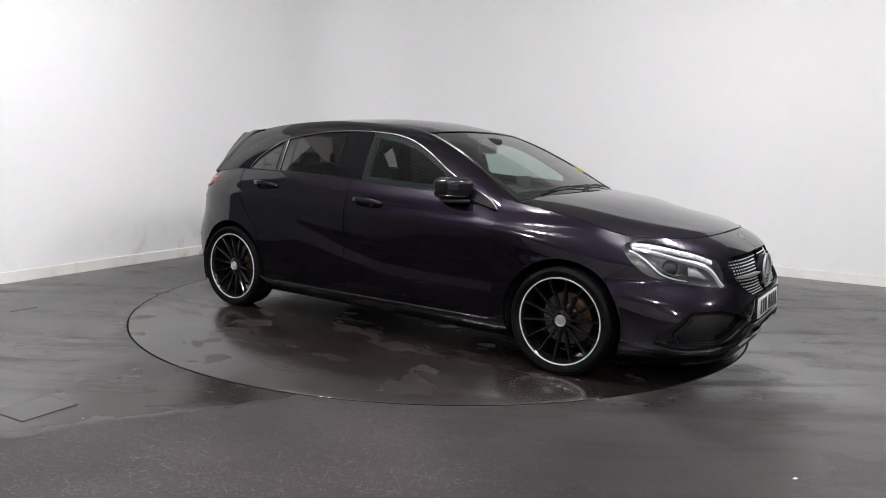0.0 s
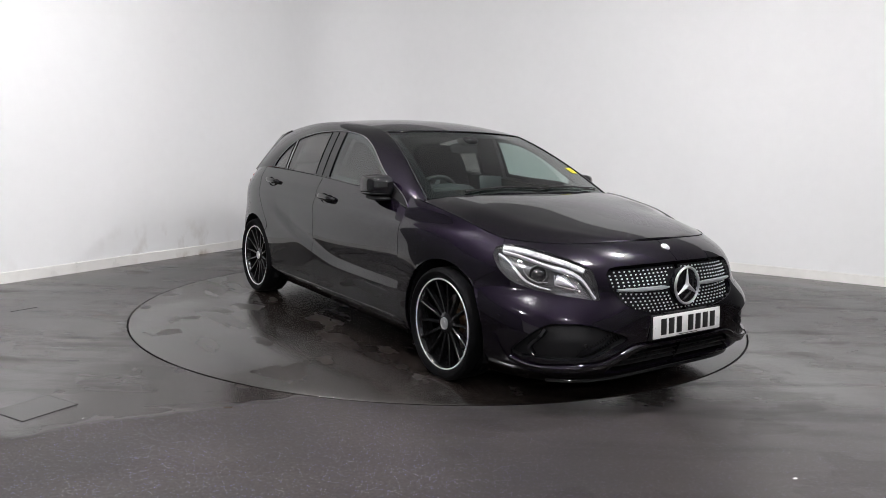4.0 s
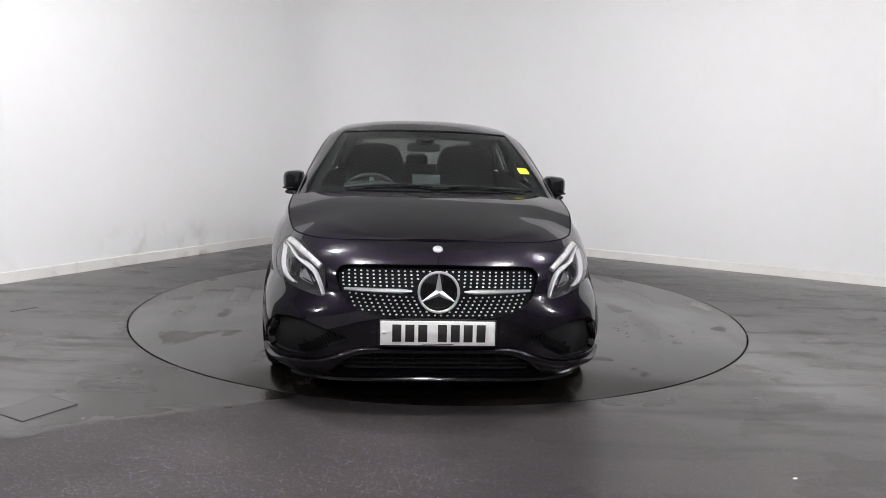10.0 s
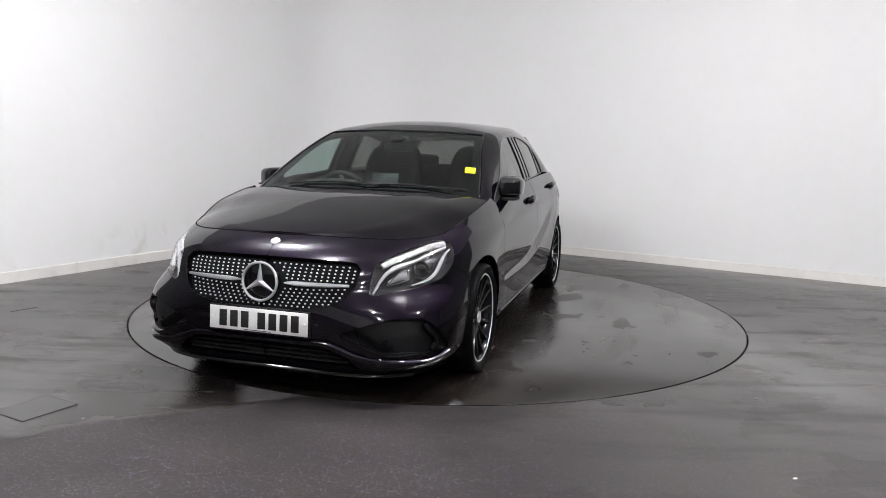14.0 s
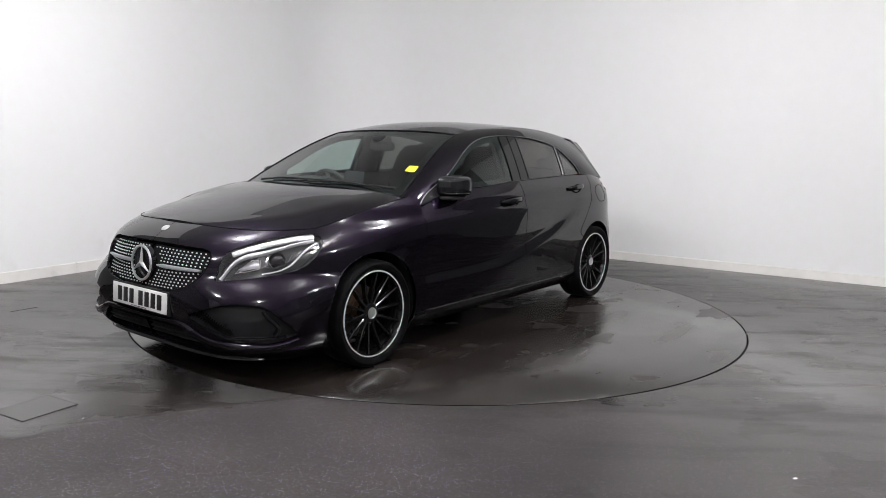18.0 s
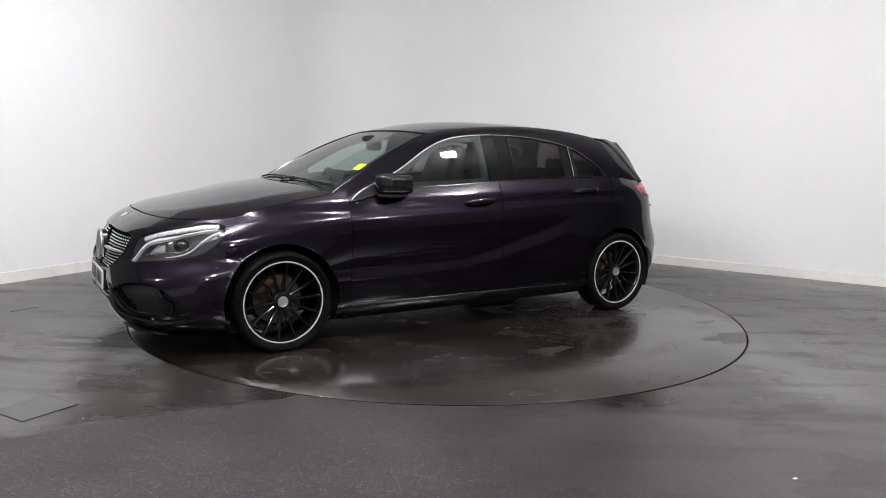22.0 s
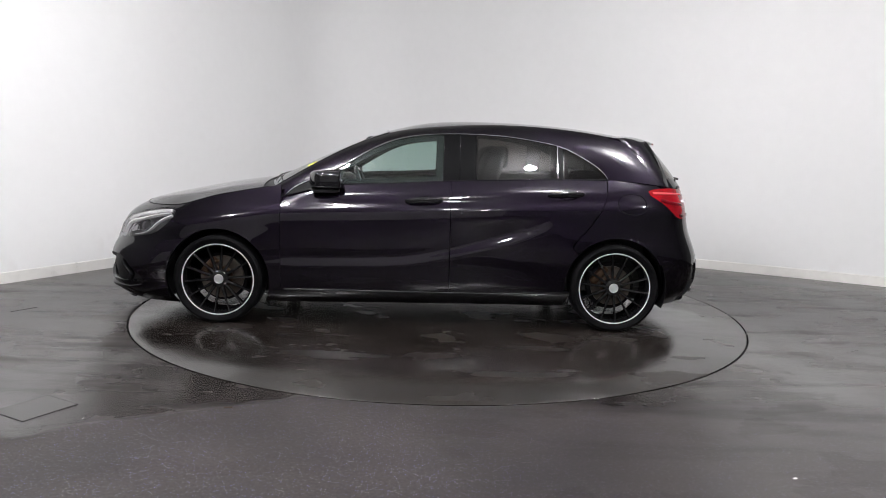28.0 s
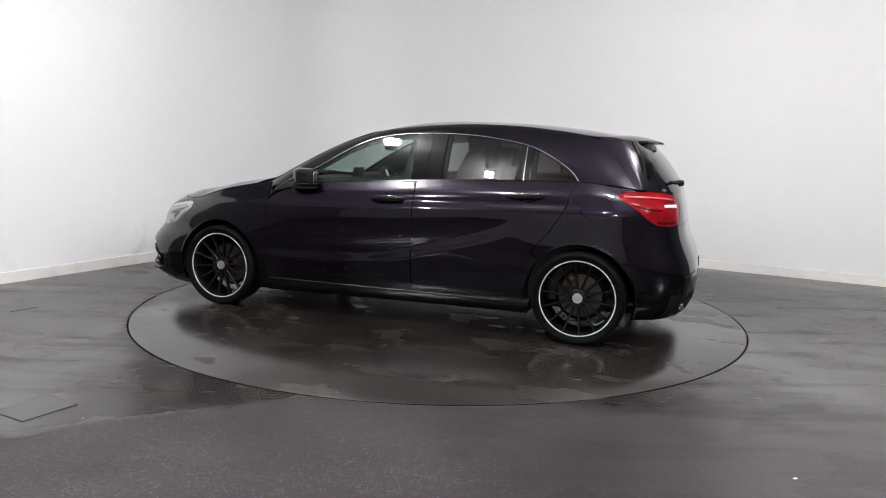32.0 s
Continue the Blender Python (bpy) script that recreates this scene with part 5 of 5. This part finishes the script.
wp = part("rear_wiper", tube_bm([gate_pt(0.10, 0.02) + (-0.012, 0, 0.012), gate_pt(0.11, 0.12) + (-0.020, 0, 0.014), gate_pt(0.12, 0.5) + (-0.014, 0, 0.012)], 0.008, 8), BLACK_PLASTIC, car)
part("wiper_hub", moved(lathe_bm([(0.0001, 0.03), (0.018, 0.026), (0.022, -0.01)], 16), Matrix.Translation(gate_pt(0.10, 0.02) + (-0.004, 0, 0)) @ Matrix.Rotation(math.pi / 2, 4, "Z")), BLACK_PLASTIC, wp)

# ---- windscreen furniture ----
part("cowl", loft([[np.array(foot(f)) + np.array((0.06 - 0.09 * w, 0, 0.012 - 0.022 * (1 - w) - 0.008)) for f in np.linspace(-0.97, 0.97, 31)] for w in (0, 0.5, 1)], 0.01, out=(1, 0, 0.5)), BLACK_PLASTIC, car)
edge_l = [windscreen_pt(h, 0.985) for h in np.linspace(0.0, 1, 14)]
for sg in (1, -1):
    part("screen_seal", tube_bm([np.array(p) * (1, sg, 1) for p in edge_l], 0.006, 6), BLACK_GLOSS, car)
    part("screen_band", loft([[np.array(windscreen_pt(h, f)) + np.array((-0.006, 0, -0.006)) for f in np.linspace(0.90 * sg, 0.985 * sg, 4)] for h in np.linspace(0, 1, 14)], 0, out=(0, 0, 0.6)), BLACK_GLOSS, car)
part("screen_band", loft([[np.array(windscreen_pt(h, f)) + np.array((-0.007, 0, -0.007)) for f in np.linspace(-0.98, 0.98, 25)] for h in (0.90, 0.95, 1.0)], 0, out=(0, 0, 0.6)), BLACK_GLOSS, car)
part("screen_foot_band", loft([[np.array(windscreen_pt(h, f)) + np.array((-0.007, 0, -0.007)) for f in np.linspace(-0.98, 0.98, 25)] for h in (0.0, 0.04, 0.085)], 0, out=(0, 0, 0.6)), BLACK_GLOSS, car)
for y0, y1 in ((-0.50, 0.12), (0.02, 0.60)):
    f0, f1 = y0 / 0.74, y1 / 0.74
    arm = [np.array(windscreen_pt(0.03 + 0.035 * math.sin(math.pi * t), f0 + (f1 - f0) * t)) + np.array((0.008, 0, 0.009)) for t in np.linspace(0, 1, 12)]
    w = part("wiper", tube_bm(arm, lambda t: 0.0065 - 0.003 * t, 8), BLACK_PLASTIC, car, "black windscreen wiper")
    bl = [np.array(windscreen_pt(0.055 + 0.02 * t, f0 + 0.14 + (f1 - f0 - 0.06) * t)) + np.array((0.004, 0, 0.006)) for t in np.linspace(0, 1, 10)]
    part("wiper_blade", tube_bm(bl, 0.0045, 6), BLACK_PLASTIC, w)
st = loft([[np.array(windscreen_pt(h, f)) + np.array((0.0025, 0, 0.0025)) for f in np.linspace(0.852, 0.945, 4)] for h in (0.305, 0.345, 0.385)], 0.001, out=(0, 0, 0.6))
sticker = part("windscreen_sticker", st, YELLOW, car, "yellow paper sticker on the windscreen")
for k in range(3):
    h = 0.325 + 0.018 * k
    part("print_bar", loft([[np.array(windscreen_pt(hh, f)) + np.array((0.0034, 0, 0.0034)) for f in np.linspace(0.87, 0.92, 3)] for hh in (h, h + 0.006)], 0.0, out=(0, 0, 0.6)), mat("faded_print", (0.45, 0.42, 0.04), 0.6) if k == 0 else bpy.data.materials["faded_print"], sticker)
part("roof_seal", tube_bm([np.array(windscreen_pt(1.0, f)) + np.array((0.002, 0, 0.001)) for f in np.linspace(-0.97, 0.97, 31)], 0.006, 8), BLACK_GLOSS, car)
part("camera_pod", superell(0.36, 0, 1.268, 0.075, 0.065, 0.030, 0.7, 0.8), BLACK_PLASTIC, car)
rv = part("rear_view_mirror", superell(0.34, -0.01, 1.222, 0.016, 0.115, 0.034, 0.5, 0.5), BLACK_PLASTIC, car)
part("mirror_stalk", tube_bm([(0.36, 0, 1.28), (0.345, 0, 1.23)], 0.010, 8), BLACK_PLASTIC, rv)

# ---- cabin ----
part("headliner", loft([[np.array(roof_pt(h, f)) - np.array((0, 0, 0.035)) for f in np.linspace(-0.96, 0.96, 21)] for h in np.linspace(0.02, 0.96, 16)], 0, out=(-0.6, 0, 0.6)), HEADLINER, car)
for sg in (1, -1):
    part("door_lining", loft([[(x, (float(side_y(x, 0.95)) - 0.065 - 0.03 * (z < 0.7)) * sg, z) for z in (0.25, 0.45, 0.65, 0.80, 0.92, float(pch(*BELT, x)) - 0.01)] for x in np.linspace(0.85, -1.6, 24)], 0.02, out=(-0.3, 0, 0.5)), DASH, car)
    part("pillar_lining", loft([[np.array(cant(t, w)) * (1, sg, 1) + np.array((0, -0.03 * sg, -0.014)) for w in (0.0, 0.33, 0.66, 1.0)] for t in np.linspace(0.06, 0.97, 50)], 0, out=(-0.3, 0, 0.5)), HEADLINER, car)
    part("pillar_post", loft([[np.array(window_pt(x, h)) * (1, sg, 1) + np.array((0, -0.035 * sg, 0)) for h in np.linspace(0, 1.0, 8)] for x in np.linspace(-0.115, -0.40, 5)], 0.03, out=(-0.3, 0, 0.5)), LINER, car)
    part("quarter_lining", loft([[np.array(window_pt(x, h)) * (1, sg, 1) + np.array((0, -0.03 * sg, 0)) for h in np.linspace(0, 1.0, 6)] for x in np.linspace(-0.90, -1.02, 5)], 0.02, out=(-0.3, 0, 0.5)), HEADLINER, car)
part("cabin_floor", box_bm(2.7, 1.36, 0.03, (-0.45, 0, 0.26), 0.01), DASH, car)
dash = superell(0.86, 0, 0.80, 0.34, 0.72, 0.165, 0.5, 0.35, 36, 14)
dashboard = part("dashboard", dash, DASH, car, "black padded dashboard")
part("binnacle", superell(0.66, -0.36, 0.955, 0.10, 0.18, 0.045, 0.7, 0.7), DASH, dashboard)
part("screen", box_bm(0.012, 0.185, 0.105, (0.63, 0.0, 0.995), 0.004, m=Matrix.Rotation(radians(-12), 4, "Y")), mat("tablet_screen", (0.018, 0.02, 0.022), 0.35), dashboard, "upright infotainment screen")
for y in (-0.05, 0.05, -0.62, 0.62):
    part("air_vent", moved(lathe_bm([(0.03, 0), (0.034, 0.012), (0.044, 0.012), (0.047, 0)], 24), pose(0.535, y, 0.875, 0, 0, 90)), SATIN, dashboard)
tor = [(0.184 * math.cos(a), 0.184 * math.sin(a), 0) for a in np.linspace(0, 2 * math.pi, 41)[:-1]]
sw = part("steering_wheel", tube_bm(tor, 0.0165, 8, closed=True), mat("black_leather", (0.014, 0.014, 0.014), 0.4, bump=0.3, bscale=400), car, "black leather steering wheel")
sw.matrix_basis = pose(0.475, -0.36, 0.868, 0, -66, 0)
part("wheel_boss", superell(0, 0, -0.01, 0.075, 0.07, 0.03, 0.7, 0.8), DASH, sw)
for a in (0, 180, 270):
    part("wheel_spoke", moved(box_bm(0.12, 0.03, 0.012, (0.115, 0, 0), 0.005), Matrix.Rotation(radians(a + 90), 4, "Z")), SATIN, sw)


def seat(x, y, w, name, label):
    st = part(name, superell(x, y, 0.52, 0.27, w / 2, 0.10, 0.45, 0.45), TRIM_CLOTH, car, label)
    def lean(q):
        return Vector((q.x - 0.34 * (q.z + 0.33), q.y * (1 - 0.62 * max(0.0, q.z + 0.18) ** 2), q.z))
    part("backrest", superell(x - 0.23, y, 0.90, 0.085, w / 2, 0.34, 0.4, 0.4, 28, 18, shape=lean), TRIM_CLOTH, st)
    return st


for y in (-0.36, 0.36):
    st = seat(-0.10, y, 0.50, "front_seat", "black cloth sports seat")
    part("headrest", superell(-0.585, y, 1.165, 0.05, 0.120, 0.080, 0.55, 0.55), TRIM_CLOTH, st)
rear = part("rear_seat", superell(-0.98, 0, 0.52, 0.24, 0.63, 0.10, 0.45, 0.3), TRIM_CLOTH, car, "black cloth rear bench")
part("backrest", superell(-1.28, 0, 0.80, 0.07, 0.62, 0.27, 0.4, 0.3, shape=lambda q: Vector((q.x - 0.3 * q.z, q.y, q.z))), TRIM_CLOTH, rear)
for y in (-0.38, 0.0, 0.38):
    part("headrest", superell(-1.40, y, 1.10, 0.04, 0.12 if y else 0.10, 0.055, 0.55, 0.55), TRIM_CLOTH, rear)
part("parcel_shelf", box_bm(0.42, 1.22, 0.02, (-1.62, 0, 0.99), 0.006), HEADLINER, car)


# ---- small things on the floor ----
def flat_poly(points, z0, z1):
    bm = bmesh.new()
    lo = [bm.verts.new((x, y, z0)) for x, y in points]
    hi = [bm.verts.new((x, y, z1)) for x, y in points]
    n = len(points)
    bm.faces.new(hi)
    bm.faces.new(lo[::-1])
    for i in range(n):
        bm.faces.new((lo[i], lo[(i + 1) % n], hi[(i + 1) % n], hi[i]))
    bmesh.ops.recalc_face_normals(bm, faces=bm.faces[:])
    return bm


COVER = [(-1.87, -2.24), (-1.67, -2.35), (-1.80, -2.58), (-2.00, -2.47)]
mid = (sum(p[0] for p in COVER) / 4, sum(p[1] for p in COVER) / 4)
cover = tagged(empty("access_cover"), "square floor access cover, scuffed dark vinyl", "cover")
part("seam", flat_poly([(mid[0] + (x - mid[0]) * 1.004, mid[1] + (y - mid[1]) * 1.004) for x, y in COVER], 0.0, 0.0006), GAP, cover, smooth=False)
part("lid", flat_poly([(mid[0] + (x - mid[0]) * 0.985, mid[1] + (y - mid[1]) * 0.985) for x, y in COVER], 0.0, 0.0011), FLOOR, cover, smooth=False)
strip = tagged(obj("floor_joint", flat_poly([(-3.012, -0.57), (-2.912, -0.41), (-2.905, -0.414), (-3.005, -0.575)], 0.0, 0.0015), GAP, False), "short open joint in the vinyl floor", kind="structure")


def scrap(name, at, size, material, label, category, seed):
    r = random.Random(seed)
    bm = bmesh.new()
    n = 5
    g = [[bm.verts.new(((i / (n - 1) - 0.5) * size[0] + r.uniform(-1, 1) * size[0] * 0.07, (j / (n - 1) - 0.5) * size[1] + r.uniform(-1, 1) * size[1] * 0.07, 0.0015 + r.random() * size[2])) for j in range(n)] for i in range(n)]
    for i in range(n - 1):
        for j in range(n - 1):
            bm.faces.new((g[i][j], g[i + 1][j], g[i + 1][j + 1], g[i][j + 1]))
    ext = bmesh.ops.extrude_face_region(bm, geom=bm.faces[:])
    bmesh.ops.translate(bm, verts=[v for v in ext["geom"] if isinstance(v, bmesh.types.BMVert)], vec=(0, 0, 0.0008))
    bmesh.ops.recalc_face_normals(bm, faces=bm.faces[:])
    ob = tagged(obj(name, bm, material, False), label, category)
    ob.matrix_basis = pose(at[0], at[1], 0, 0, 0, at[2])
    return ob


PAPER = mat("white_paper", (0.80, 0.80, 0.78), 0.7, var=0.05)
LEAF = mat("dry_leaf", (0.05, 0.035, 0.015), 0.7, var=0.4, scale=60)
scrap("paper_scrap", (1.392, -2.965, 20), (0.018, 0.010, 0.004), PAPER, "tiny crumpled white paper scrap on the floor", "scrap", 1)
scrap("paint_chip", (-1.56, -2.53, 50), (0.008, 0.006, 0.002), PAPER, "tiny white chip lying on the floor", "chip", 2)
scrap("leaf_fragment", (-0.97, -2.355, 15), (0.035, 0.012, 0.005), LEAF, "small dark dry leaf fragment on the floor", "leaf", 3)


# ---- movement ----
TURN_0, TURN_RATE = -34.55, -5.172  # degrees at the start, degrees a second
SEAT = Vector((0.1605, -0.1568, 0.0))  # the car's middle on the turntable


def motions():
    rows_car, rows_table = [], []
    for k in range(0, 129):
        t = k / 4
        turn = Matrix.Rotation(radians(TURN_0 + TURN_RATE * t), 4, "Z")
        rows_table.append((t, turn))
        rows_car.append((t, turn @ Matrix.Translation(SEAT)))
    walk(car, rows_car)
    walk(turntable, rows_table)


motions()
